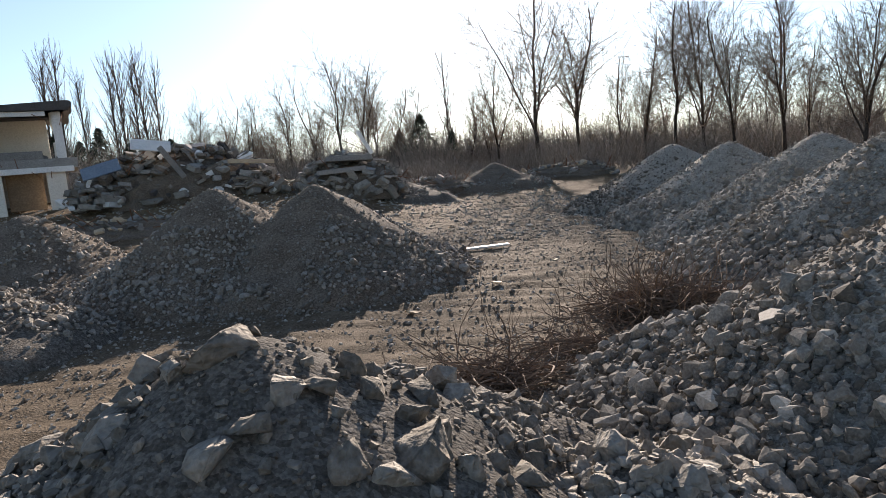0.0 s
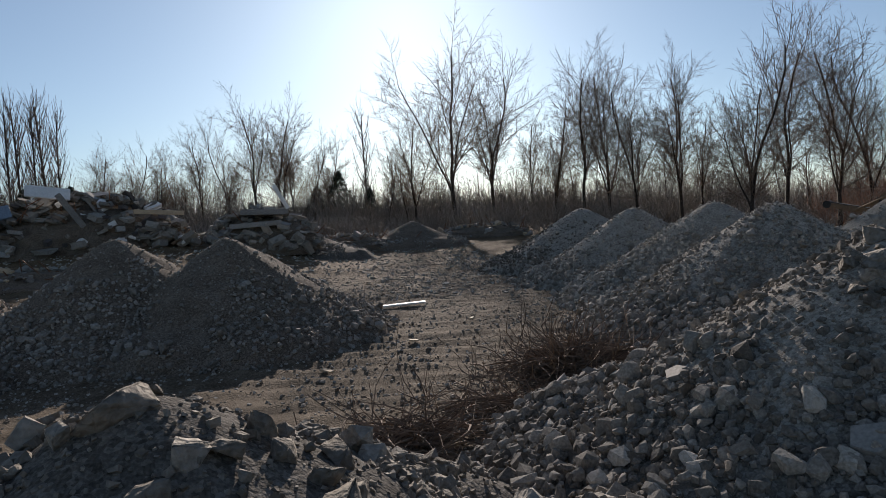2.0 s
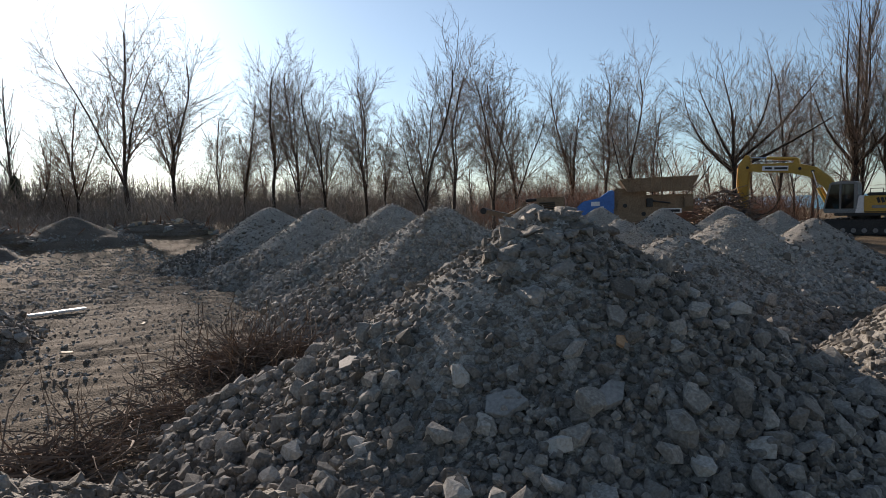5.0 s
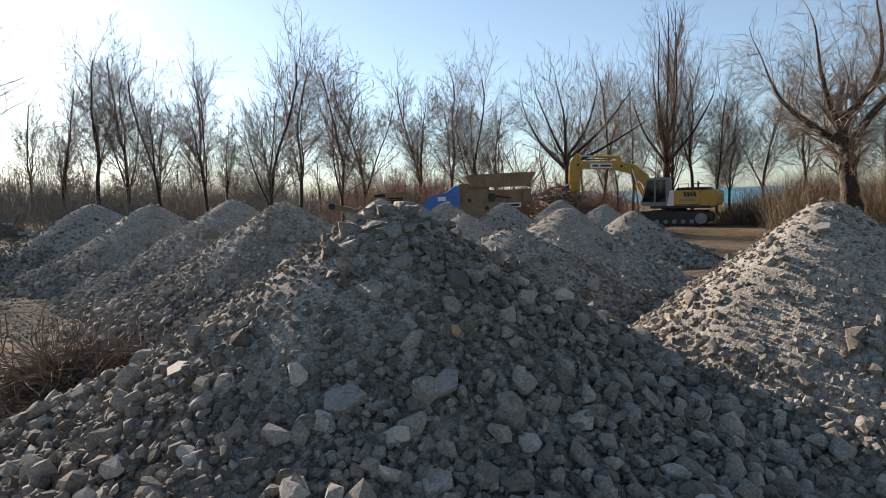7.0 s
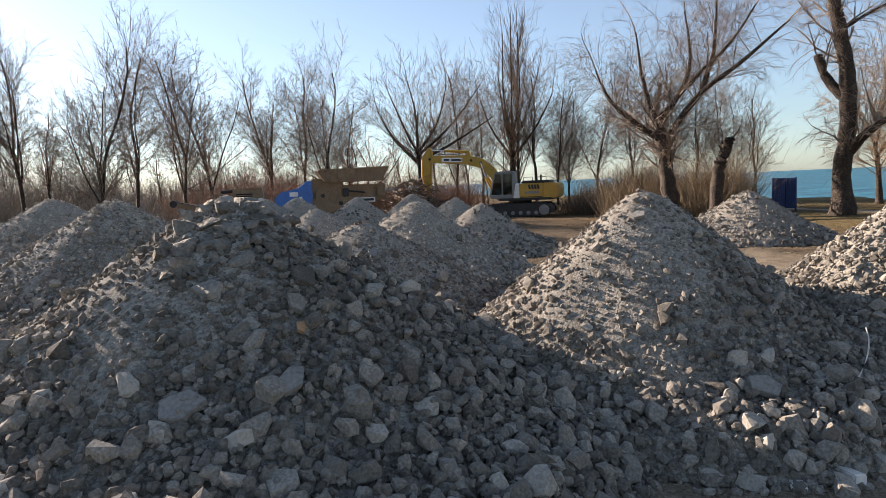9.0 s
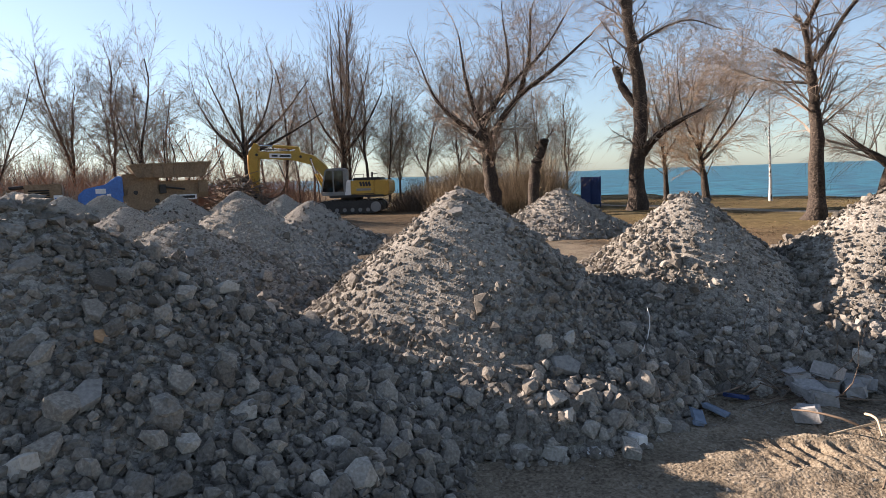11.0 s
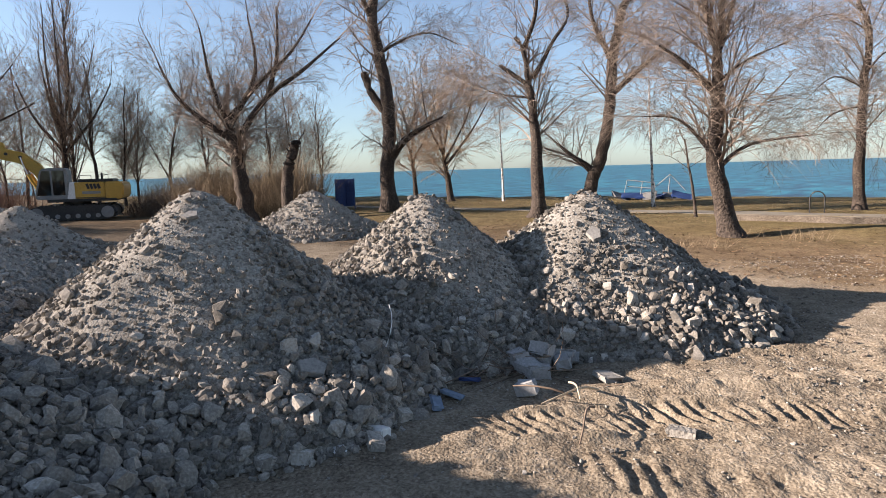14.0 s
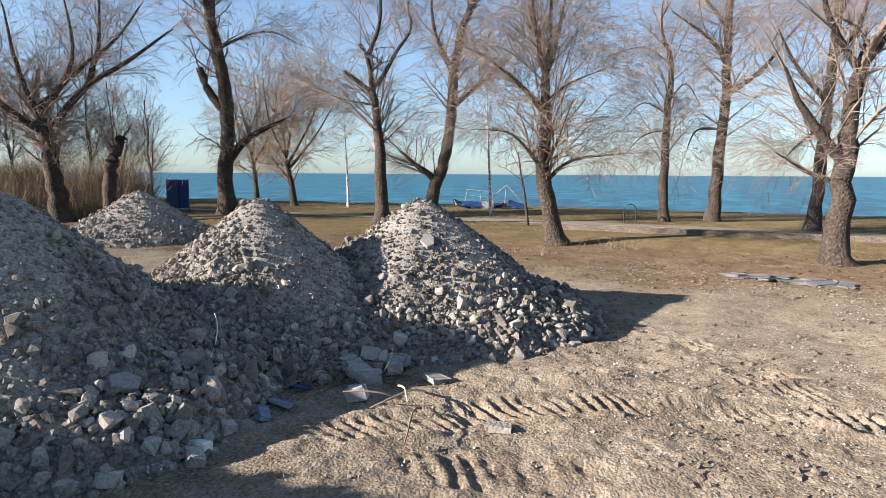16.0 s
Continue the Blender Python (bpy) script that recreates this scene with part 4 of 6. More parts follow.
def shore_tree(i, kind, bx, by, rad, limbs):
    name, label, cfg, reach = SHORE_KIND[kind]
    w = Wood(200 + i)
    r = w.r
    d = math.hypot(bx, by)
    rx, ry, fx, fy = by / d, -bx / d, bx / d, by / d
    gz = float(ground_z(bx, by))
    limbs = [[(u, z - gz) for u, z in l] for l in limbs]
    limbs[0][0] = (limbs[0][0][0], -0.15)
    spine = limbs[0]
    for l in limbs[1:]:
        if l[0][1] < spine[-1][1]:
            l[0] = (float(np.interp(l[0][1], [p[1] for p in spine], [p[0] for p in spine])), l[0][1])
    rmin = 0.0042 if d < 40 else 0.007
    cfg = dict(cfg, rmin=rmin)
    top_len = sum(math.dist(limbs[0][j], limbs[0][j + 1]) for j in range(len(limbs[0]) - 1))

    def trunk_radius(q):
        return rad * (1.0 - 0.55 * q) * (1 + 0.5 * max(0, 0.07 - q) / 0.07)

    for n, l in enumerate(limbs):
        depth = 0.0 if n == 0 else r.uniform(-0.6, 0.6)
        # a smooth, slightly gnarled line through the points
        pts, radii = [], []
        total = sum(math.dist(l[j], l[j + 1]) for j in range(len(l) - 1))
        gone = 0.0
        if n == 0:
            r0, r1 = rad, rad * (0.45 if len(limbs) > 1 else 0.12)
            if kind == "stump":
                r1 = rad * 0.8
        else:
            q = max(0.0, min(1.0, l[0][1] / max(limbs[0][-1][1], 1)))
            stub = (i, n) in ((1, 1), (2, 1), (2, 2), (8, 2))
            r0 = trunk_radius(q) * (0.66 if stub else 0.68 if l[-1][1] - l[0][1] > 1.5 else 0.32)
            r1 = r0 * 0.85 if stub else max(r0 * 0.22, rmin * 2)
        for j in range(len(l) - 1):
            m = 5
            a0, a1, a2, a3 = l[max(j - 1, 0)], l[j], l[j + 1], l[min(j + 2, len(l) - 1)]
            for e in range(m + (j == len(l) - 2)):
                t = e / m
                c = [0.5 * (2 * a1[c_] + (a2[c_] - a0[c_]) * t + (2 * a0[c_] - 5 * a1[c_] + 4 * a2[c_] - a3[c_]) * t * t + (3 * a1[c_] - a0[c_] - 3 * a2[c_] + a3[c_]) * t ** 3) for c_ in (0, 1)]
                q = min(1.0, (gone + math.dist(a1, c)) / total)
                rr = r0 + (r1 - r0) * q
                if n == 0:
                    rr *= 1 + 0.45 * max(0.0, 0.09 - q) / 0.09
                g = 0.12 * rr
                dv = depth * q * min(total, 4) + r.gauss(0, g)
                u = c[0] + r.gauss(0, g)
                pts.append((rx * u + fx * dv, ry * u + fy * dv, c[1]))
                radii.append(rr * r.uniform(0.94, 1.06))
            gone += math.dist(a1, a2)
        if r1 > 0.05 and (n > 0 or len(limbs) == 1 or kind in ("willow", "stump")):
            pts.append(tuple(pts[-1][c_] + 0.3 * (pts[-1][c_] - pts[-2][c_]) for c_ in range(3)))
            radii.append(r1 * 0.25)
        w.tube(pts, radii, 9 if n == 0 else 7, 0)
        # side branches and twigs
        count = {"birch": 16, "sapling": 5, "stump": 3, "round": 20}.get(kind, 12 if i == 8 else 26)
        start = 0.45 if n == 0 else 0.15
        if n == 0 and kind in ("tree", "birch"):
            start = 0.3
        if r1 > r0 * 0.8 and n > 0:
            count, start = 3, 0.6
        for c_ in range(count):
            q = start + (1 - start) * (c_ + r.random()) / count
            j = min(int(q * (len(pts) - 2)), len(pts) - 3)
            a, b = pts[j], pts[j + 1]
            tx, ty, tz = (b[m_] - a[m_] for m_ in range(3))
            L = math.sqrt(tx * tx + ty * ty + tz * tz) or 1e-6
            ang = r.uniform(0, 2 * math.pi)
            ox, oy, oz = math.cos(ang), math.sin(ang), r.uniform(-0.1, 0.7)
            dvec = (tx / L * 0.6 + ox * 0.8, ty / L * 0.6 + oy * 0.8, tz / L * 0.6 + oz)
            L = math.sqrt(sum(m_ * m_ for m_ in dvec))
            w.spray(a, tuple(m_ / L for m_ in dvec), reach * r.uniform(0.6, 1.35) * (0.7 if kind == "sapling" else 1), max(radii[j] * 0.23, rmin * 2), 2 if cfg["levels"] > 2 else 1, cfg)
        if r1 <= r0 * 0.8 and kind != "stump":
            a, b = pts[-2], pts[-1]
            dvec = [b[m_] - a[m_] for m_ in range(3)]
            L = math.sqrt(sum(m_ * m_ for m_ in dvec)) or 1
            w.spray(a, tuple(m_ / L for m_ in dvec), reach, r1, 2 if cfg["levels"] > 2 else 1, cfg)
    twig = {"willow": M_TWIG_WILLOW, "round": M_TWIG_GOLD, "tree": M_TWIG_WILLOW, "birch": M_TWIG}.get(kind, M_TWIG)
    w.link(name, (bx, by, gz), label, M_BIRCH if kind == "birch" else M_BARK, twig, 0, "trees by the shore")


for i, row in enumerate(SHORE_TREES):
    shore_tree(i, *row)

# ---- building blocks for made things ----
M_YELLOW = material("yellow_paint", [(0.3, (0.30, 0.17, 0.02)), (0.55, (0.46, 0.265, 0.03)), (0.8, (0.55, 0.35, 0.075))], 1.5, 6, 0.45, 0.1, 14, 0.003, spec=0.5)
M_TAN = material("dusty_tan_paint", [(0.3, (0.13, 0.085, 0.05)), (0.55, (0.235, 0.16, 0.095)), (0.8, (0.33, 0.245, 0.16))], 1.2, 6, 0.7, 0.2, 12, 0.004)
M_BLUE = material("blue_paint", [(0.3, (0.015, 0.08, 0.26)), (0.6, (0.03, 0.15, 0.45)), (0.85, (0.10, 0.24, 0.52))], 1.2, 6, 0.45, 0.1, 10, 0.003, spec=0.5)
M_NAVY = material("navy_paint", [(0.3, (0.01, 0.022, 0.075)), (0.6, (0.02, 0.045, 0.14)), (0.85, (0.05, 0.08, 0.19))], 1.5, 6, 0.5, 0.1, 10, 0.003)
M_BLACK = material("black_steel", [(0.3, (0.012, 0.012, 0.012)), (0.7, (0.05, 0.047, 0.043))], 2.0, 6, 0.55, 0.2, 18, 0.004)
M_GREY = material("grey_paint", [(0.3, (0.13, 0.13, 0.125)), (0.7, (0.26, 0.26, 0.25))], 2.0, 6, 0.5, 0.1, 15, 0.003)
M_WHITE = material("white_paint", [(0.3, (0.55, 0.54, 0.51)), (0.7, (0.78, 0.77, 0.74))], 2.0, 6, 0.6, 0.1, 15, 0.003)
M_RED = material("signal_red", [(0.3, (0.35, 0.03, 0.02)), (0.7, (0.5, 0.06, 0.04))], 2.0, 4, 0.6, 0.0, 15)
M_CHROME = material("cylinder_rod", [(0.3, (0.5, 0.5, 0.5)), (0.7, (0.65, 0.65, 0.65))], 2.0, 4, 0.25, 0.0, 15, metal=1.0)
M_CONCRETE = material("broken_concrete", [(0.3, (0.14, 0.132, 0.12)), (0.55, (0.25, 0.238, 0.218)), (0.8, (0.38, 0.362, 0.335))], 1.5, 7, 0.92, 0.6, 20, 0.012, objrand=0.3)
M_PLASTER = material("cream_plaster", [(0.3, (0.56, 0.52, 0.44)), (0.55, (0.72, 0.68, 0.59)), (0.8, (0.78, 0.75, 0.67))], 0.8, 7, 0.9, 0.2, 14, 0.004)
M_FELT = material("roof_felt", [(0.3, (0.05, 0.045, 0.042)), (0.7, (0.11, 0.10, 0.095))], 2, 6, 0.9, 0.4, 20, 0.01)
M_TIMBER = material("pale_timber", [(0.3, (0.34, 0.25, 0.16)), (0.7, (0.56, 0.45, 0.31))], 3, 6, 0.8, 0.3, 25, 0.004)
M_BLUEBOARD = material("blue_grey_board", [(0.3, (0.11, 0.15, 0.20)), (0.7, (0.22, 0.27, 0.33))], 1.5, 5, 0.8, 0.2, 15, 0.004)
M_RUST = material("rusty_steel", [(0.3, (0.09, 0.04, 0.02)), (0.7, (0.22, 0.11, 0.06))], 4, 6, 0.85, 0.3, 30, 0.004)
M_ASPHALT = material("broken_asphalt", [(0.3, (0.07, 0.07, 0.07)), (0.7, (0.19, 0.187, 0.18))], 3, 6, 0.9, 0.7, 45, 0.01)
M_PATH = material("worn_path", [(0.3, (0.125, 0.108, 0.08)), (0.7, (0.23, 0.20, 0.152))], 2, 6, 0.92, 0.4, 30, 0.01)
M_DRYGRASS = material("dry_reeds", [(0.3, (0.11, 0.08, 0.05)), (0.7, (0.25, 0.19, 0.122))], 2, 4, 0.9, 0.0, 8, island=0.4)
M_BRUSH = material("dry_brushwood", [(0.3, (0.075, 0.052, 0.037)), (0.7, (0.22, 0.16, 0.115))], 3, 4, 0.9, 0.0, 10, island=0.4)
M_ORANGE = material("orange_brick", [(0.3, (0.33, 0.18, 0.09)), (0.7, (0.50, 0.31, 0.17))], 5, 5, 0.9, 0.5, 40, 0.006)


def glass_material():
    m = bpy.data.materials.new("tinted_glass")
    m.use_nodes = True
    b = m.node_tree.nodes["Principled BSDF"]
    b.inputs["Base Color"].default_value = (0.02, 0.025, 0.027, 1)
    b.inputs["Roughness"].default_value, b.inputs["Transmission Weight"].default_value, b.inputs["IOR"].default_value = 0.03, 0.95, 1.45
    return m


M_GLASS = glass_material()


def box(bm, size, at=(0, 0, 0), rot=(0, 0, 0), bevel=0.0, taper=1.0):
    """A box into bm; taper narrows its top."""
    g = bmesh.ops.create_cube(bm, size=1.0)["verts"]
    for v in g:
        k = taper if v.co.z > 0 else 1.0
        v.co = Vector((v.co.x * size[0] * k, v.co.y * size[1] * k, v.co.z * size[2]))
    if bevel:
        es = list({e for v in g for e in v.link_edges})
        g = bmesh.ops.bevel(bm, geom=es, offset=bevel, segments=2, affect="EDGES", clamp_overlap=True)["verts"]
    bmesh.ops.transform(bm, matrix=pose(*at, *rot), verts=list({v for v in g}))
    return bm


def cyl(bm, r, depth, at=(0, 0, 0), rot=(0, 0, 0), seg=16, r2=None):
    g = bmesh.ops.create_cone(bm, cap_ends=True, segments=seg, radius1=r, radius2=r if r2 is None else r2, depth=depth)["verts"]
    bmesh.ops.transform(bm, matrix=pose(*at, *rot), verts=g)
    return bm


def prism(bm, outline, y0, y1, bevel=0.0):
    """An outline of (x, z) points, as a slab from y0 to y1."""
    a = [bm.verts.new((x, y0, z)) for x, z in outline]
    b = [bm.verts.new((x, y1, z)) for x, z in outline]
    n = len(outline)
    fs = [bm.faces.new(a[::-1]), bm.faces.new(b)]
    for i in range(n):
        fs.append(bm.faces.new((a[i], a[(i + 1) % n], b[(i + 1) % n], b[i])))
    bmesh.ops.recalc_face_normals(bm, faces=fs)
    if bevel:
        es = list({e for f in fs for e in f.edges})
        bmesh.ops.bevel(bm, geom=es, offset=bevel, segments=2, affect="EDGES", clamp_overlap=True)
    return bm


def rod(bm, a, b, r, seg=10):
    a, b = Vector(a), Vector(b)
    g = bmesh.ops.create_cone(bm, cap_ends=True, segments=seg, radius1=r, radius2=r, depth=(b - a).length)["verts"]
    m = Matrix.Translation((a + b) / 2) @ (b - a).to_track_quat("Z", "Y").to_matrix().to_4x4()
    bmesh.ops.transform(bm, matrix=m, verts=g)
    return bm


def B():
    return bmesh.new()


def facing(x, y):
    """Turn that lays local x along the view's left and local y away from the middle of the site."""
    return math.degrees(math.atan2(y, x)) - 90


# ---- excavator ----


def excavator(x, y):
    gz = float(ground_z(x, y)) - 0.02
    root = empty("excavator", (x, y, gz), facing(x, y) + 180 - 12)
    tagged(root, "yellow tracked excavator with grey cab, parked by the reeds", "excavator")
    # local x points the way the boom reaches
    for sy in (-1.1, 1.1):
        out = [(-1.75, 0.08), (1.75, 0.08), (2.15, 0.28), (2.25, 0.5), (2.1, 0.78), (1.8, 0.9), (-1.8, 0.9), (-2.1, 0.78), (-2.25, 0.5), (-2.15, 0.28)]
        t = part("track", prism(B(), out, sy - 0.3, sy + 0.3, 0.03), M_BLACK, root, "dusty black steel crawler track")
        for k in range(30):
            u = k / 30 * 8.4
            if u < 3.6:
                bx, bz, an = -1.8 + u, 0.915, 0
            elif u < 4.2:
                continue
            elif u < 7.8:
                bx, bz, an = 1.8 - (u - 4.2), 0.06, 0
            else:
                continue
            part("shoe", box(B(), (0.16, 0.64, 0.05), (bx, sy, bz)), M_BLACK, t)
        for k in range(6):
            part("roller", cyl(B(), 0.13, 0.66, (-1.3 + 0.52 * k, sy, 0.3), (90, 0, 0)), M_GREY, t)
        for wx in (-1.82, 1.82):
            part("sprocket", cyl(B(), 0.34, 0.68, (wx, sy, 0.48), (90, 0, 0), 20), M_GREY, t)
    part("undercarriage", box(B(), (2.4, 1.7, 0.4), (0, 0, 0.62), bevel=0.06), M_BLACK, root)
    part("slew_ring", cyl(B(), 0.72, 0.3, (0, 0, 0.98), seg=28), M_BLACK, root)
    part("deck", box(B(), (3.6, 2.7, 0.16), (-0.55, 0, 1.2), bevel=0.03), M_BLACK, root)
    part("counterweight", prism(B(), [(-2.72, 1.35), (-2.55, 1.2), (-1.75, 1.2), (-1.75, 2.22), (-2.6, 2.22), (-2.75, 2.05)], -1.33, 1.33, 0.07), M_YELLOW, root)
    for sy, name in ((-1.0, "side_panel"), (1.0, "side_panel")):
        p = part(name, box(B(), (1.55, 0.68, 0.94), (-0.97, sy, 1.75), bevel=0.04), M_YELLOW, root, "yellow engine side panel with dark grille")
        s = 1 if sy > 0 else -1
        for k in range(4):
            part("louvre", box(B(), (0.14, 0.03, 0.3), (-1.45 + 0.19 * k, sy + s * 0.345, 1.98), (0, 18, 0)), M_BLACK, p)
        part("marking", box(B(), (0.95, 0.014, 0.15), (-1.05, sy + s * 0.346, 1.62)), M_GREY, p, "grey model marking")
        part("stripe", box(B(), (1.5, 0.012, 0.05), (-0.97, sy + s * 0.346, 1.33)), M_BLACK, p)
    part("front_quarter", prism(B(), [(-0.2, 1.28), (0.25, 1.28), (0.05, 2.25), (-0.2, 2.25)], 0.68, 1.33, 0.03), M_WHITE, root, "white slanted panel behind the cab")
    part("hood", box(B(), (1.9, 1.9, 0.2), (-1.2, 0, 2.3), bevel=0.06), M_BLACK, root)
    part("exhaust", rod(B(), (-1.5, 0.5, 2.35), (-1.5, 0.5, 2.75), 0.06), M_BLACK, root)
    for k in range(2):
        part("handrail", rod(rod(rod(B(), (-1.9 + 0.9 * k, 0.85, 2.36), (-1.9 + 0.9 * k, 0.85, 2.62), 0.018), (-1.9 + 0.9 * k, 0.85, 2.62), (-1.3 + 0.9 * k, 0.85, 2.62), 0.018), (-1.3 + 0.9 * k, 0.85, 2.62), (-1.3 + 0.9 * k, 0.85, 2.36), 0.018), M_BLACK, root)
    # cab on the side that faces the site
    cab = empty("cab", (0, 0, 0))
    hang(cab, root)
    tagged(cab, "grey operator cab with tinted windows")
    y0, y1 = 0.42, 1.32
    part("cab_floor", prism(B(), [(0.1, 1.28), (1.75, 1.28), (1.82, 1.5), (0.1, 1.5)], y0, y1, 0.03), M_GREY, cab)
    part("cab_roof", prism(B(), [(0.12, 2.9), (1.5, 2.9), (1.42, 3.02), (1.0, 3.08), (0.3, 3.06), (0.12, 2.98)], y0, y1, 0.03), M_GREY, cab)
    for nm, a, b in (("pillar", (0.16, 1.5), (0.16, 2.92)), ("pillar", (1.78, 1.5), (1.45, 2.92)), ("pillar", (0.95, 1.5), (0.95, 2.92))):
        for yy in (y0 + 0.04, y1 - 0.04):
            part(nm, rod(B(), (a[0], yy, a[1]), (b[0], yy, b[1]), 0.055), M_GREY, cab)
    part("rear_wall", prism(B(), [(0.1, 1.5), (0.3, 1.5), (0.3, 2.9), (0.1, 2.9)], y0, y1, 0.02), M_GREY, cab)
    for a, b in (((0.24, 1.52), (0.92, 2.9)), ((0.98, 1.52), (1.44, 2.9))):
        part("window", prism(B(), [(a[0], a[1]), (b[0] + (0.28 if a[0] > 0.9 else 0), a[1]), (b[0], b[1]), (a[0], b[1])], y1 - 0.03, y1 - 0.02), M_GLASS, cab)
    part("windscreen", prism(B(), [(1.72, 1.52), (1.74, 1.52), (1.46, 2.9), (1.44, 2.9)], y0 + 0.06, y1 - 0.06), M_GLASS, cab)
    seat = prism(B(), [(0.45, 1.55), (1.05, 1.55), (1.05, 1.85), (0.68, 1.9), (0.55, 2.6), (0.4, 2.6)], 0.66, 1.12, 0.05)
    part("seat", seat, M_BLACK, cab)
    # boom: a bent box beam
    outline = [(1.1, 1.75), (1.55, 1.75), (2.05, 2.75), (2.75, 3.4), (3.9, 3.72), (6.2, 3.92), (6.55, 4.05), (6.45, 4.32), (6.2, 4.38), (3.7, 4.32), (2.55, 4.02), (1.75, 3.35), (1.15, 2.3)]
    boom = part("boom", prism(B(), outline, -0.24, 0.24, 0.04), M_YELLOW, root, "bent yellow boom")
    part("plate", box(B(), (1.5, 0.012, 0.3), (4.75, 0.249, 4.05), (0, -3, 0)), M_WHITE, boom, "white maker's plate")
    for k in range(2):
        part("lettering", box(B(), ((0.42, 0.75)[k], 0.008, 0.13), ((5.14, 4.42)[k], 0.259, (4.07, 4.03)[k]), (0, -3, 0)), M_BLACK, boom, "dark lettering bar")
    for px_, pz_ in ((2.65, 3.75), (3.35, 3.95), (6.38, 4.18)):
        part("pin", cyl(B(), 0.09, 0.6, (px_, 0, pz_), (90, 0, 0)), M_BLACK, boom)
    for sy in (-0.33, 0.33):
        c = part("boom_cylinder", rod(B(), (1.75, sy, 1.5), (2.35, sy, 2.75), 0.085), M_YELLOW, root)
        part("piston_rod", rod(B(), (2.35, sy, 2.75), (2.65, sy, 3.75), 0.05), M_CHROME, c)
    c = part("arm_cylinder", rod(B(), (3.6, 0, 4.55), (5.3, 0, 4.72), 0.1), M_YELLOW, root)
    part("piston_rod", rod(B(), (5.3, 0, 4.72), (6.35, 0, 4.82), 0.055), M_CHROME, c)
    part("bracket", prism(B(), [(3.4, 4.25), (3.8, 4.28), (3.65, 4.62), (3.5, 4.6)], -0.15, 0.15, 0.02), M_YELLOW, root)
    arm = prism(B(), [(6.25, 4.2), (6.3, 4.9), (6.55, 5.0), (7.0, 4.35), (7.02, 3.8), (6.9, 1.75), (6.72, 1.55), (6.5, 1.6), (6.45, 2.0), (6.35, 3.6)], -0.2, 0.2, 0.035)
    arm = part("arm", arm, M_YELLOW, root, "yellow dipper arm hanging down")
    bc = part("bucket_cylinder", rod(B(), (7.05, 0, 4.2), (7.1, 0, 2.9), 0.075), M_YELLOW, arm)
    part("piston_rod", rod(B(), (7.1, 0, 2.9), (7.02, 0, 1.95), 0.045), M_CHROME, arm)
    part("link", rod(B(), (7.02, 0, 1.95), (6.6, 0, 1.3), 0.06), M_BLACK, arm)
    part("bucket", prism(B(), [(6.75, 1.55), (6.95, 1.0), (6.75, 0.45), (6.2, 0.25), (5.75, 0.55), (6.2, 0.62), (6.4, 0.95), (6.45, 1.5)], -0.55, 0.55, 0.03), M_BLACK, arm)
    for sy in (-0.12, 0.12):
        part("hose", rod(B(), (4.2, sy, 4.42), (6.3, sy, 4.55), 0.022), M_BLACK, boom)


excavator(40.7, 15.35)

# ---- mobile crusher ----


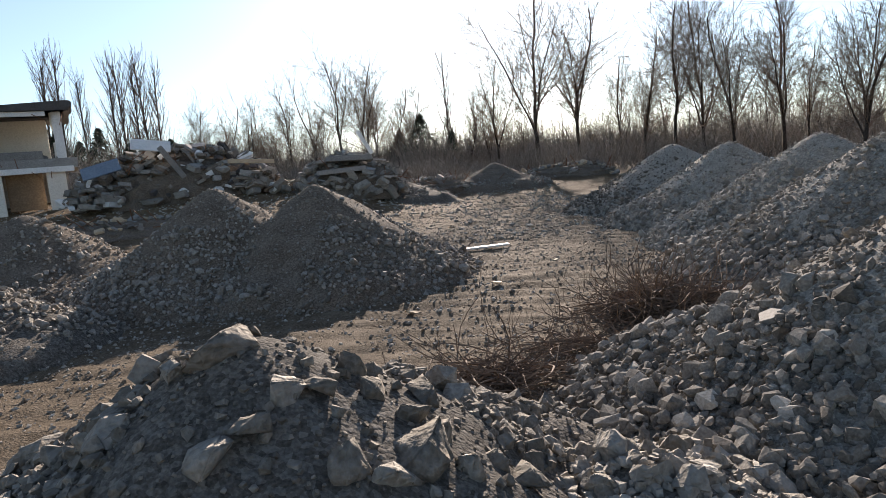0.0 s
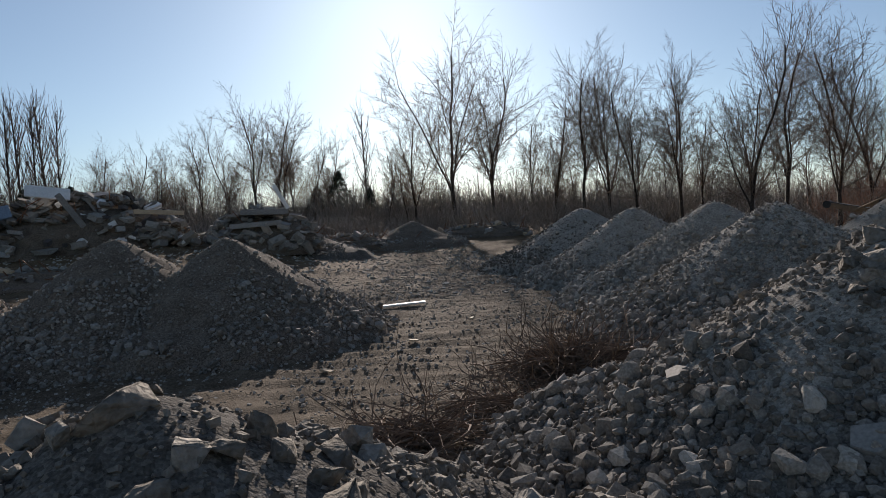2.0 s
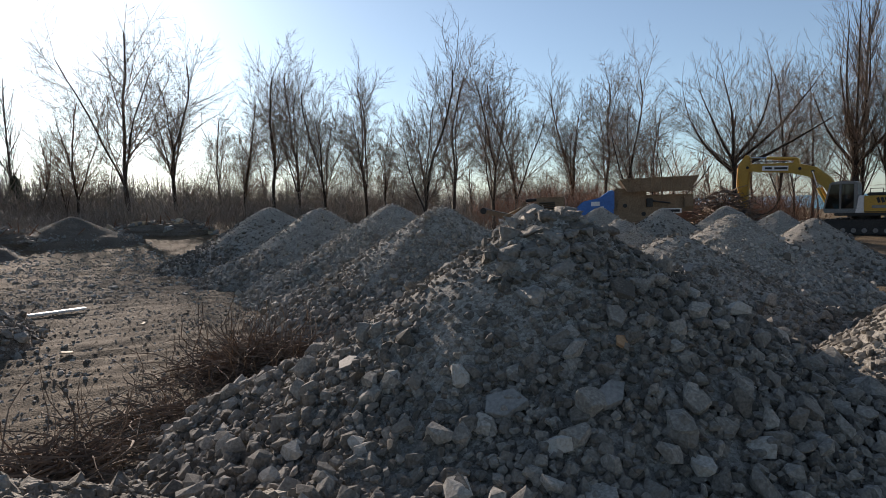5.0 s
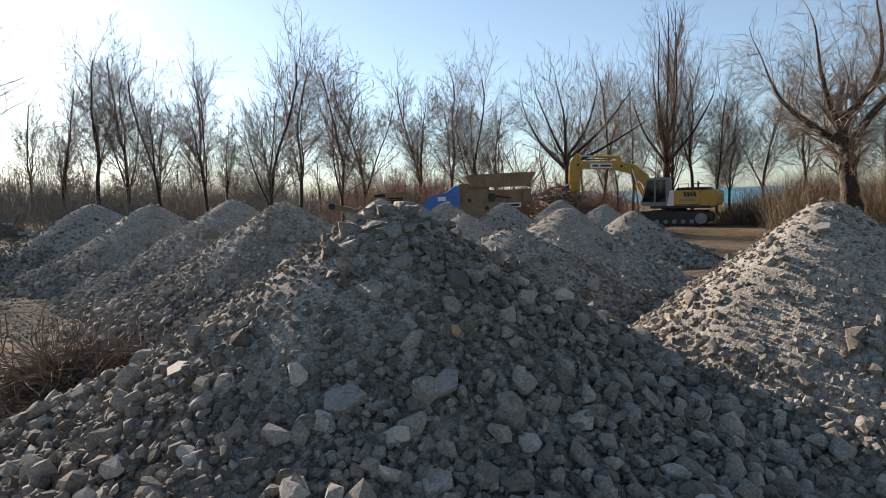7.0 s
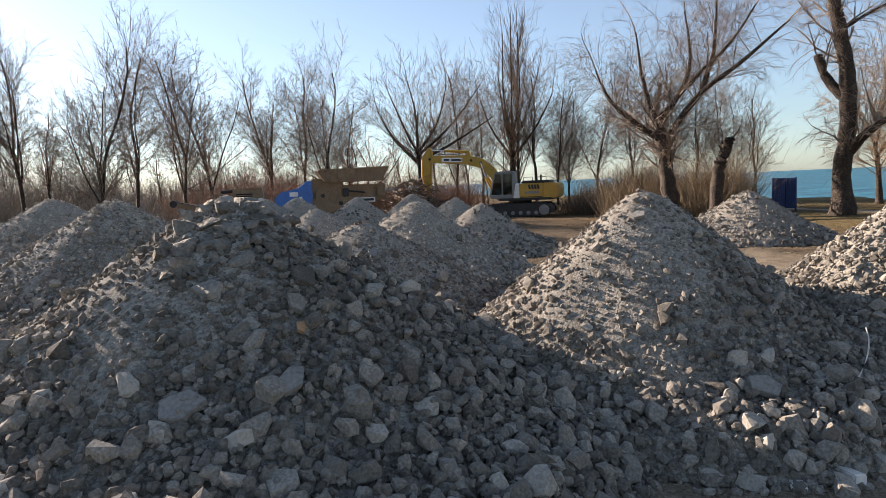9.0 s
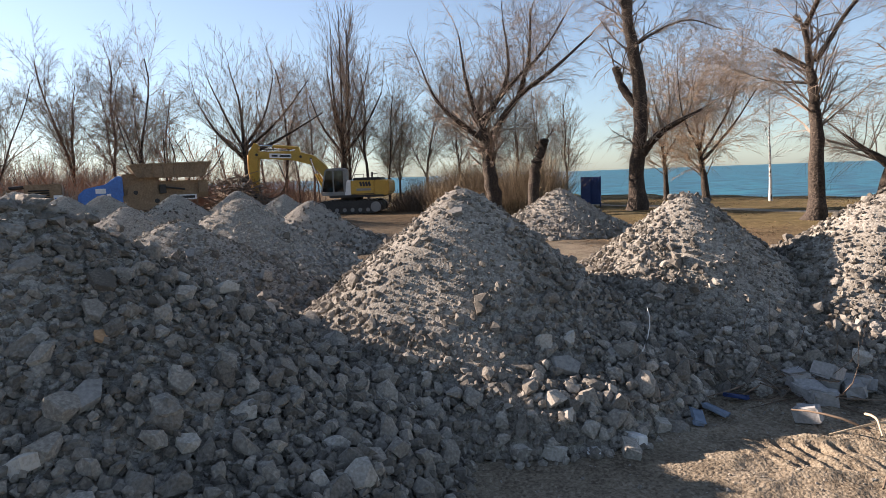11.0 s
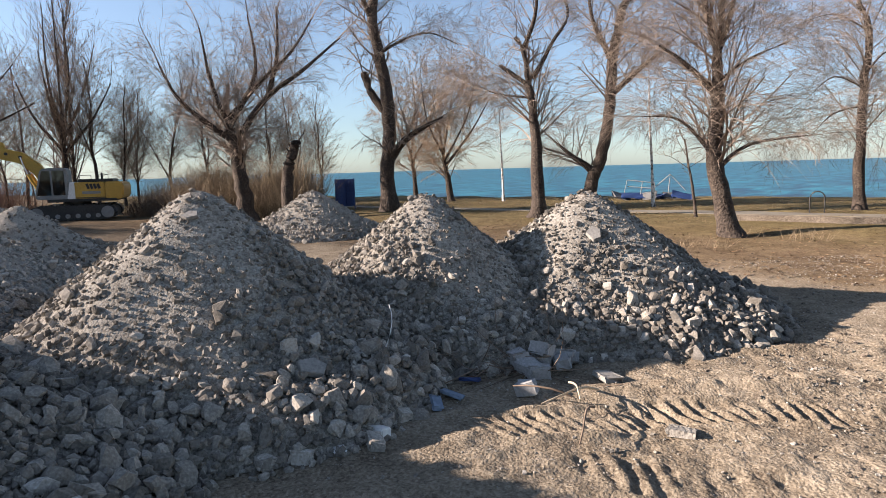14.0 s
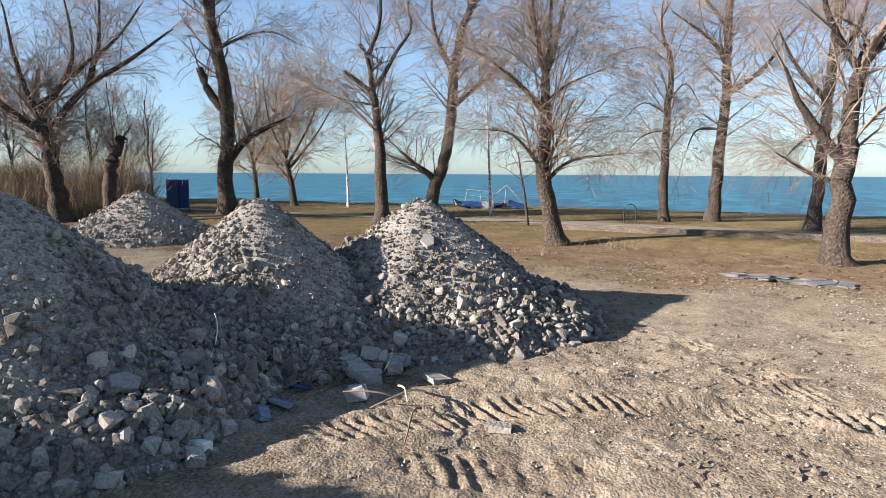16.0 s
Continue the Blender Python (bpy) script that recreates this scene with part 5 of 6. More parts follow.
def crusher(x, y):
    gz = float(ground_z(x, y)) - 0.02
    root = empty("mobile_crusher", (x, y, gz), facing(x, y))
    tagged(root, "dusty tan mobile rock crusher with blue hood and feed hopper", "crusher")
    # local x to the right of the view, metres from its middle
    for sy in (-1.0, 1.0):
        out = [(-2.0, 0.06), (2.6, 0.06), (3.0, 0.4), (2.7, 0.8), (-2.1, 0.8), (-2.4, 0.4)]
        part("track", prism(B(), out, sy - 0.25, sy + 0.25, 0.04), M_BLACK, root)
    part("chassis", prism(B(), [(-5.2, 1.0), (5.2, 1.0), (4.4, 0.75), (-4.6, 0.75)], -0.9, 0.9, 0.03), M_TAN, root)
    part("side_frame", prism(B(), [(-0.3, 1.05), (1.6, 1.9), (2.2, 1.9), (5.0, 1.9), (5.6, 1.6), (3.8, 1.05)], -1.16, -1.0, 0.02), M_TAN, root)
    part("crusher_box", box(B(), (1.9, 1.9, 1.75), (2.65, 0, 2.2), bevel=0.05), M_TAN, root)
    part("feeder", box(B(), (3.0, 1.8, 1.0), (4.7, 0, 2.15), bevel=0.04), M_TAN, root)
    hop = part("hopper", prism(B(), [(2.55, 2.85), (5.9, 2.85), (6.35, 3.62), (2.2, 3.55)], -1.5, -1.42, 0.01), M_TAN, root, "tan sloping feed hopper with ribs")
    part("hopper_back", prism(B(), [(2.55, 2.85), (5.9, 2.85), (6.35, 3.62), (2.2, 3.55)], 1.42, 1.5, 0.01), M_TAN, hop)
    part("rim", box(B(), (4.2, 0.12, 0.1), (4.28, -1.5, 3.6), (0, -1, 0)), M_TAN, hop)
    part("end_plate", prism(B(), [(2.05, 3.55), (2.2, 3.55), (2.62, 2.85), (2.5, 2.85)], -1.45, 1.45), M_TAN, hop)
    part("end_plate", prism(B(), [(6.25, 3.62), (6.4, 3.62), (5.95, 2.85), (5.82, 2.85)], -1.45, 1.45), M_TAN, hop)
    for k in range(7):
        part("rib", box(B(), (0.09, 0.1, 0.74), (2.75 + 0.55 * k, -1.52, 3.22), (0, (k - 3) * 4, 0)), M_TAN, hop)
    fw = part("flywheel", cyl(B(), 0.42, 0.2, (2.35, -1.08, 2.05), (90, 0, 0), 26), M_TAN, root)
    part("hub", cyl(B(), 0.12, 0.26, (2.35, -1.1, 2.05), (90, 0, 0)), M_BLACK, fw)
    part("port", cyl(B(), 0.13, 0.06, (3.4, -1.18, 1.55), (90, 0, 0)), M_BLACK, root)
    pl = part("plate", box(B(), (1.0, 0.02, 0.28), (5.0, -1.19, 1.7)), M_WHITE, root, "white maker's plate")
    part("lettering", box(B(), (0.82, 0.01, 0.15), (5.0, -1.204, 1.7)), M_BLACK, pl, "dark lettering bar")
    part("tool_box", box(B(), (0.5, 0.3, 0.6), (5.9, -1.1, 2.2), bevel=0.03), M_TAN, root)
    part("pump", box(B(), (0.35, 0.3, 0.5), (3.75, -1.1, 2.2), bevel=0.03), M_BLACK, root)
    part("pipe", rod(B(), (3.9, -1.1, 2.3), (4.9, -1.15, 2.15), 0.05), M_BLACK, root)
    hood = part("hood", prism(B(), [(-0.45, 1.25), (0.1, 1.05), (1.75, 1.05), (1.75, 2.95), (1.5, 3.0), (0.9, 2.55), (-0.1, 2.35), (-0.45, 2.0)], -1.2, 1.2, 0.05), M_BLUE, root, "bright blue sheet-metal hood")
    part("notice", box(B(), (0.5, 0.012, 0.26), (0.65, -1.207, 2.2)), M_WHITE, hood)
    part("notice", box(B(), (0.25, 0.012, 0.18), (1.05, -1.207, 1.95)), M_WHITE, hood)
    part("seam", box(B(), (0.05, 0.03, 1.6), (1.15, -1.2, 1.85)), M_BLUE, hood)
    eng = part("engine_box", box(B(), (1.7, 1.8, 1.45), (-2.0, 0, 1.95), bevel=0.05), M_TAN, root, "tan louvred engine housing")
    for k in range(8):
        part("louvre", box(B(), (0.95, 0.05, 0.06), (-2.2, -0.92, 1.5 + 0.12 * k), (25, 0, 0)), M_BLACK, eng)
    sg = part("sign", box(B(), (0.42, 0.02, 0.75), (-1.35, -0.93, 1.7)), M_WHITE, eng, "white safety sign with blue and red bars")
    for k in range(3):
        part("symbol", box(B(), (0.34, 0.01, 0.1), (-1.35, -0.944, 1.9 - 0.2 * k)), (M_BLUE, M_RED, M_BLUE)[k], sg)
    part("exhaust", rod(B(), (-2.9, 0.2, 2.55), (-3.6, 0.2, 2.5), 0.1), M_BLACK, root)
    conv = part("conveyor", prism(B(), [(-6.3, 2.05), (-6.15, 1.8), (-2.6, 0.75), (-2.6, 1.15), (-4.1, 1.55)], -0.5, 0.5, 0.03), M_TAN, root, "tan discharge conveyor rising outward")
    part("drum", cyl(B(), 0.2, 1.1, (-6.2, 0, 1.93), (90, 0, 0)), M_BLACK, conv)
    part("belt", prism(B(), [(-6.25, 2.1), (-6.2, 2.06), (-2.6, 1.17), (-2.6, 1.21)], -0.4, 0.4), M_BLACK, conv)
    part("strut", rod(B(), (-4.9, -0.55, 1.55), (-3.3, -0.55, 2.3), 0.06), M_TAN, conv)
    part("strut", rod(B(), (-4.9, 0.55, 1.55), (-3.3, 0.55, 2.3), 0.06), M_TAN, conv)
    part("guard", prism(B(), [(-4.3, 1.62), (-3.4, 1.4), (-2.9, 2.1), (-3.6, 2.45)], -0.55, 0.55, 0.03), M_TAN, root)
    part("dark_panel", box(B(), (0.8, 0.04, 0.4), (-3.5, -0.58, 1.75), (0, 12, 0)), M_BLACK, root)


crusher(29.89, 26.69)

# ---- woodland edge, reeds and undergrowth ----


def thicket(name, spots, height, count, mat, label, seed, spread=1.6, thick=0.012, lean=0.25, category="thicket", blades=1):
    """Many thin stems round the given spots, joined as one."""
    r = np.random.default_rng(seed)
    n = len(spots) * count
    c = np.repeat(np.array(spots, float), count, 0)
    a, q = r.random(n) * 2 * math.pi, np.sqrt(r.random(n)) * spread
    x, y = c[:, 0] + q * np.cos(a), c[:, 1] + q * np.sin(a)
    z = ground_z(x, y) - 0.05
    h = height * r.uniform(0.45, 1.15, n) * (c[:, 2] if c.shape[1] > 2 else 1.0)
    V, F = [], []
    for part_ in range(blades):
        start = np.stack([x, y, z], -1) if part_ == 0 else np.stack([x, y, z + h * r.uniform(0.15, 0.75, n)], -1)
        hh = h if part_ == 0 else h * r.uniform(0.2, 0.5, n)
        ln = lean if part_ == 0 else lean * 3
        d = np.stack([r.normal(0, ln, n), r.normal(0, ln, n), np.ones(n)], -1)
        mid = start + d * (hh * 0.55)[:, None]
        tip = mid + (d + r.normal(0, 0.25, (n, 3))) * (hh * 0.45)[:, None]
        side = np.stack([np.cos(a * 7), np.sin(a * 7), np.zeros(n)], -1) * thick
        side2 = np.stack([-np.sin(a * 7), np.cos(a * 7), np.zeros(n)], -1) * thick
        V.append(np.stack([start + side, start - side * 0.5 + side2, start - side * 0.5 - side2, mid + side * 0.7, mid - side * 0.35 + side2 * 0.7, mid - side * 0.35 - side2 * 0.7, tip], 1).reshape(-1, 3))
        t = np.array([[0, 1, 4], [0, 4, 3], [1, 2, 5], [1, 5, 4], [2, 0, 3], [2, 3, 5], [3, 4, 6], [4, 5, 6], [5, 3, 6]])
        F.append((t[None] + ((np.arange(n) + n * part_) * 7)[:, None, None]).reshape(-1, 3))
    ob = new(name, mesh_of(name, np.concatenate(V), np.concatenate(F), mat))
    return tagged(ob, label, category, kind="stuff")


def arc_spots(az0, az1, d0, d1, n, seed, lo=0.6, hi=1.3):
    r = random.Random(seed)
    return [(math.sin(radians(a)) * d, math.cos(radians(a)) * d, r.uniform(lo, hi)) for a, d in ((r.uniform(az0, az1), r.uniform(d0, d1)) for _ in range(n))]


thicket("undergrowth", arc_spots(-48, 50, 94, 116, 260, 7, 0.5, 1.25), 7.0, 60, M_SCRUB, "grey wall of bare far woodland", 17, 3.6, 0.035, 0.16, "woodland")
thicket("undergrowth", arc_spots(-46, 36, 64, 92, 190, 1, 0.4, 1.5), 4.3, 80, M_SCRUB, "dense grey-brown winter undergrowth below the far trees", 11, 3.2, 0.022, 0.42, blades=2)
thicket("undergrowth", arc_spots(8, 48, 48, 64, 90, 2, 0.2, 1.4), 2.7, 70, M_SCRUB, "leafless scrub between the trunks at the wood's edge", 12, 2.6, 0.015, 0.42, blades=2)
thicket("undergrowth", arc_spots(40, 65, 54, 70, 80, 3, 0.25, 1.3), 3.6, 75, M_TWIG_RED, "reddish leafless scrub behind the machines", 13, 2.6, 0.015, 0.42, blades=2)
thicket("reeds", arc_spots(74.5, 87, 47, 53, 50, 4), 2.1, 140, M_DRYGRASS, "tall dry reeds along the shore", 14, 1.3, 0.010, 0.10, "reeds")
thicket("scrub", arc_spots(78, 86.8, 37, 44, 36, 5), 3.0, 130, M_DRYGRASS, "tangle of tan leafless bushes by the shore", 15, 1.5, 0.010, 0.35, blades=2)
thicket("scrub", arc_spots(72.5, 84, 43, 46, 20, 6), 1.3, 120, M_BRUSH, "low dark brown brush behind the excavator", 16, 1.0, 0.012, 0.5, blades=2)
for az, d, h, kind in ((79, 52, 11, 0), (81.5, 58, 12, 1), (84, 50, 9, 2), (86, 54, 10, 3), (76, 60, 12, 4), (88.5, 48, 8, 0), (72.5, 58, 11, 1)):
    x, y = math.sin(radians(az)) * d, math.cos(radians(az)) * d
    s = h / tallest(TEMPLATES["tree"][kind])
    gz = float(ground_z(x, y))
    copy_thing(MASTERS["tree", kind], pose(x, y, gz)).matrix_basis = pose(x, y, gz, 0, 0, az * 37) @ Matrix.Diagonal((s, s, s, 1))


def fir(x, y, h, seed, wide=0.26):
    r = np.random.default_rng(seed)
    gz = float(ground_z(x, y))
    root = empty("fir_tree", (x, y, gz))
    tagged(root, "dark green conifer at the edge of the wood", "tree", "conifers")
    part("trunk", cyl(B(), 0.16, h * 0.95, (0, 0, h * 0.47), seg=7, r2=0.03), M_BARK, root)
    n = 1500
    q = r.random(n) ** 0.75
    z = h * (0.1 + 0.9 * q)
    rad = h * wide * (1 - q) * r.uniform(0.25, 1.1, n) + 0.05
    a = r.random(n) * 2 * math.pi
    c = np.stack([rad * np.cos(a), rad * np.sin(a), z - rad * 0.35], -1)
    out = np.stack([np.cos(a), np.sin(a), -0.35 + r.normal(0, 0.25, n)], -1)
    side = np.stack([-np.sin(a), np.cos(a), r.normal(0, 0.3, n)], -1)
    L, w = r.uniform(0.25, 0.7, n)[:, None] * h / 10, r.uniform(0.08, 0.2, n)[:, None] * h / 10
    V = np.stack([c - out * L * 0.4, c + side * w, c + out * L, c - side * w - np.array([0, 0, 0.05])], 1).reshape(-1, 3)
    F = np.array([[0, 1, 2], [0, 2, 3]])[None] + (np.arange(n) * 4)[:, None, None]
    hang(new("crown", mesh_of("crown", V, F.reshape(-1, 3), M_FIR)), root)


for i, (x, y, h) in enumerate(((-36.7, 71.1, 9.5), (-30.2, 74.1, 7.5), (-1.5, 85.0, 9.8), (-42.8, 73.5, 9.5), (-27.5, 73, 6.5), (-33, 70, 7.0), (-39.5, 72, 8.0), (-34.5, 73, 6.5), (2.5, 86, 7.0), (-4.6, 88, 7.4))):
    fir(x, y, h * 0.78, 70 + i, 0.46 + 0.08 * (i % 4))

# ---- the half-demolished house ----


def ruin(x, y):
    gz = float(ground_z(x, y)) - 0.15
    root = empty("ruined_house", (x, y, gz), facing(x, y))
    tagged(root, "half-demolished two-storey house with cream walls and flat roof", "house")
    # local x to the right of the view; the broken gable end is at x = 0
    W = -14.0
    z1, z2 = 2.75, 5.2

    def wall(name, x0, x1, z0, z1_, y0, y1, mat, label=""):
        return part(name, box(B(), (x1 - x0, y1 - y0, z1_ - z0), ((x0 + x1) / 2, (y0 + y1) / 2, (z0 + z1_) / 2), bevel=0.02), mat, root, label)

    wall("slab", W, 0.55, z1 - 0.42, z1 + 0.12, 0, 7, M_CONCRETE, "broken concrete floor slab")
    wall("slab_edge", W, 0.35, z1 - 0.62, z1 - 0.32, -0.12, 0.0, M_WHITE, "white plastered slab edge")
    wall("roof", W, 0.5, z2 + 0.15, z2 + 0.5, -0.35, 7.2, M_FELT, "flat felt-covered roof with torn edge")
    part("torn_edge", prism(B(), [(-2.4, z2 + 0.5), (0.5, z2 + 0.68), (0.7, z2 + 0.6), (0.68, z2 + 0.35), (0.3, z2 + 0.15), (-2.4, z2 + 0.15)], -0.38, 3.0, 0.03), M_FELT, root)
    wall("fascia", W, -0.6, z2 - 0.1, z2 + 0.15, -0.2, -0.05, M_WHITE)
    wall("rear_wall", W, -0.7, z1 + 0.12, z2 + 0.15, 4.4, 4.7, M_PLASTER, "cream plastered inner wall")
    wall("partition", -4.2, -4.05, z1 + 0.12, z2 + 0.15, 0.6, 4.4, M_PLASTER)
    wall("gable_post", -0.35, 0.1, z1 + 0.12, z2 + 0.15, 0.2, 0.6, M_WHITE)
    wall("gable_wall", -0.45, -0.2, z1 + 0.12, z1 + 1.0, 0.6, 4.4, M_PLASTER)
    wall("gable_wall", -0.45, -0.2, z2 - 0.5, z2 + 0.15, 0.6, 4.4, M_PLASTER)
    wall("parapet", W, -1.0, z1 + 0.12, z1 + 0.55, 0.05, 0.2, M_CONCRETE)
    for x0, x1 in ((W, -5.6), (-3.6, -3.0), (-1.0, -0.1)):
        wall("front_wall", x0, x1, 0, z1 - 0.42, 0.1, 0.4, M_PLASTER, "cream ground-floor wall")
    wall("rear_wall", W, 0.0, 0, z1 - 0.42, 4.4, 4.7, M_CONCRETE)
    wall("shutter", -2.9, -1.2, 0.2, 2.4, 0.9, 1.0, M_TAN)
    r = random.Random(5)
    for k in range(14):
        x0 = r.uniform(-6, 0.6)
        a = (x0, r.uniform(-0.1, 0.3), r.choice((z1 - 0.3, z2 + 0.1)))
        b = (x0 + r.uniform(-0.7, 0.9), a[1] - r.uniform(0.2, 0.9), a[2] + r.uniform(-1.0, 0.7))
        part("rebar", rod(B(), a, b, 0.02, 5), M_RUST, root)
    for k in range(22):
        part("rubble", box(B(), (r.uniform(0.2, 0.6), r.uniform(0.2, 0.5), r.uniform(0.1, 0.3)), (r.uniform(-6, 0), r.uniform(0.3, 1.2), z1 + 0.2), (r.uniform(-20, 20), r.uniform(-20, 20), r.uniform(0, 90)), 0.03), M_CONCRETE, root)


ruin(-19.9, 34.7)

# ---- heap of demolition slabs ----


def chunk(r, sx, sy, sz):
    """A broken slab: a box with knocked-off corners and jagged ends."""
    bm = box(B(), (sx, sy, sz), bevel=min(sz, sy) * 0.1)
    for v in bm.verts:
        k = 0.12 * min(sx, 1.2)
        v.co += Vector((r.uniform(-k, k), r.uniform(-k, k) * 0.6, r.uniform(-k, k) * 0.4))
    return bm


def slab_heap(name, label, cx, cy, length, depth, height, count, seed, mats, scale=0.62):
    gz = float(ground_z(cx, cy)) - 0.2
    root = empty(name, (cx, cy, gz), facing(cx, cy))
    tagged(root, label, "rubble")
    r = random.Random(seed)
    core = B()
    bmesh.ops.create_icosphere(core, subdivisions=4, radius=1.0)
    for v in core.verts:
        n = 1 + 0.5 * float(fbm(v.co.x * 3 + seed, v.co.y * 3 + v.co.z * 2, 4, seed % 6))
        v.co = Vector((v.co.x * length * 0.48 * n, v.co.y * depth * 0.5 * n, max(v.co.z, -0.1) * height * 0.72 * n))
    part("core", core, M_EARTH, root)
    for k in range(count):
        u = r.uniform(-1, 1)
        v = r.uniform(-1, 0.5)
        top = height * 0.85 * math.sqrt(max(0.05, 1 - u * u)) * math.sqrt(max(0.05, 1 - v * v * 0.8))
        z = top * r.uniform(0.0, 1.0) if v < -0.2 else top
        size = (r.uniform(0.5, 1.9), r.uniform(0.5, 1.2), r.uniform(0.25, 0.6)) if k % 3 else (r.uniform(0.5, 1.0), r.uniform(0.4, 0.8), r.uniform(0.35, 0.7))
        size = tuple(v_ * scale * (1.0, 0.8, 0.6, 0.5)[k % 4] for v_ in size)
        ob = part("slab", chunk(r, *size), mats[r.randrange(len(mats))], root)
        ob.matrix_basis = pose(u * length * 0.5, v * depth * 0.5, max(z, 0.12), r.gauss(0, 22), r.gauss(0, 22), r.uniform(-60, 60))
    for k in range(26):
        u = r.uniform(-1, 1)
        z = height * 0.8 * math.sqrt(max(0.05, 1 - u * u))
        a = Vector((u * length * 0.48, r.uniform(-0.4, 0.1) * depth, z * r.uniform(0.5, 1.0)))
        part("rebar", rod(B(), a, a + Vector((r.uniform(-0.8, 0.8), r.uniform(-0.6, 0.2), r.uniform(-0.3, 0.9))), 0.022, 5), M_RUST, root)
    return root


mixed = (M_CONCRETE, M_ROCK, M_ROCK, M_EARTH, M_CONCRETE, M_ROCK, M_STONE, M_ROCK, M_BRUSH, M_STONE, M_ROCK, M_FELT, M_CONCRETE, M_STONE, M_WHITE, M_ROCK, M_ROCK)
h1 = slab_heap("slab_heap", "heap of broken concrete slabs, beams and boards with bent rebar", -14.0, 35.0, 10.5, 5.0, 3.3, 560, 21, mixed)
h2 = slab_heap("slab_heap", "greyish pile of stacked concrete panels and rubble", -5.2, 37.2, 6.5, 4.5, 2.7, 320, 22, (M_CONCRETE, M_STONE, M_ROCK, M_ROCK))
for nm, root, size, at, rot, mat, lab in (
        ("board", h1, (1.9, 0.08, 0.7), (-1.2, -1.6, 2.95), (-35, 8, 5), M_WHITE, "white board lying on top"),
        ("beam", h1, (2.4, 0.25, 0.22), (3.6, -2.3, 1.75), (0, 4, 3), M_TIMBER, "pale timber beam"),
        ("beam", h1, (0.28, 0.28, 1.9), (-0.3, -2.4, 2.0), (8, -32, 0), M_CONCRETE, "tilted concrete post"),
        ("panel", h1, (1.8, 0.1, 0.7), (-3.6, -2.0, 1.9), (-30, -14, 0), M_BLUEBOARD, "blue-grey sheet"),
        ("panel", h2, (2.5, 1.1, 0.28), (0.2, -1.4, 2.2), (0, 2, 0), M_CONCRETE, "stacked concrete panel"),
        ("panel", h2, (2.7, 1.1, 0.26), (-0.3, -1.6, 1.55), (0, -2, 4), M_CONCRETE, "stacked concrete panel"),
        ("plank", h2, (0.22, 0.08, 1.5), (1.15, -1.5, 3.0), (0, -28, 0), M_WHITE, "upright pale plank")):
    part(nm, box(B(), size, at, rot, 0.02), mat, root, lab)
slab_heap("slab_heap", "low spread of broken concrete and timber near the heaps", -14.2, 27.5, 9.0, 4.0, 0.9, 150, 23, (M_CONCRETE, M_ROCK, M_ROCK, M_TIMBER), 0.3)
slab_heap("slab_heap", "small dump of rubble and boards at the wood's edge", 9.5, 46.0, 7.0, 3.0, 1.2, 70, 24, (M_CONCRETE, M_ROCK, M_TIMBER), 0.5)

slab_heap("slab_heap", "low grey spread of rubble beyond the slab heaps", -0.6, 42.5, 9.0, 4.0, 1.2, 130, 25, (M_CONCRETE, M_ROCK, M_ROCK, M_STONE), 0.4)
thicket("scrub", arc_spots(-12, 12, 47, 62, 70, 8, 0.5, 1.4), 1.3, 70, M_SCRUB, "low dry scrub on the rough ground before the wood", 18, 2.2, 0.014, 0.45, blades=2)

# ---- brushwood ----


def brush_heap(name, label, cx, cy, length, depth, height, count, seed, thick=0.012, reach=1.0):
    gz = float(ground_z(cx, cy))
    w = Wood(seed)
    r = w.r
    for k in range(count):
        u, v = r.gauss(0, 0.38), r.gauss(0, 0.38)
        z = max(0.02, height * math.exp(-(u * u + v * v) * 2.2) * r.random())
        p = [u * length * 0.5, v * depth * 0.5, z]
        a, e = r.uniform(0, 2 * math.pi), r.gauss(0.05, 0.3)
        pts, rad = [], []
        seg = r.uniform(0.08, 0.26) * reach
        t = thick * r.uniform(0.4, 1.6)
        bend, lift = r.gauss(0, 0.45), r.gauss(-0.08, 0.22)
        for s in range(6):
            pts.append(tuple(p))
            rad.append(t * (1 - 0.13 * s))
            p = [p[0] + math.cos(a) * math.cos(e) * seg, p[1] + math.sin(a) * math.cos(e) * seg, max(0.01, p[2] + math.sin(e) * seg)]
            a, e = a + bend + r.gauss(0, 0.15), e + lift
        w.tube(pts, rad, 3, 1)
    root = empty(name, (cx, cy, gz), math.degrees(math.atan2(-cx, cy)))
    tagged(root, label, "brushwood")
    for k in range(16):
        a, u, v = r.uniform(0, 6.28), r.gauss(0, 0.25) * length, r.gauss(0, 0.25) * depth
        z, L = height * math.exp(-((u / length) ** 2 + (v / depth) ** 2) * 4) * r.uniform(0.3, 0.9), r.uniform(0.4, 1.0) * min(length, 2.5) * 0.5
        b = Wood(seed * 50 + k)
        bend = r.gauss(0, 0.6)
        b.tube([(u + math.cos(a + bend * q) * L * q, v + math.sin(a + bend * q) * L * q, max(0.02, z + 0.25 * L * q * (1 - q) - 0.15 * q * z)) for q in (0, 0.25, 0.5, 0.75, 1.0)], [thick * 1.9 * (1 - 0.15 * q) for q in range(5)], 5, 0)
        hang(new("branch", mesh_of("branch", b.v[0], b.f[0], M_BRUSH, True)), root)
    tagged(hang(new("twig_tangle", mesh_of("twig_tangle", w.v[1], w.f[1], M_BRUSH)), root), kind="stuff")
    return root


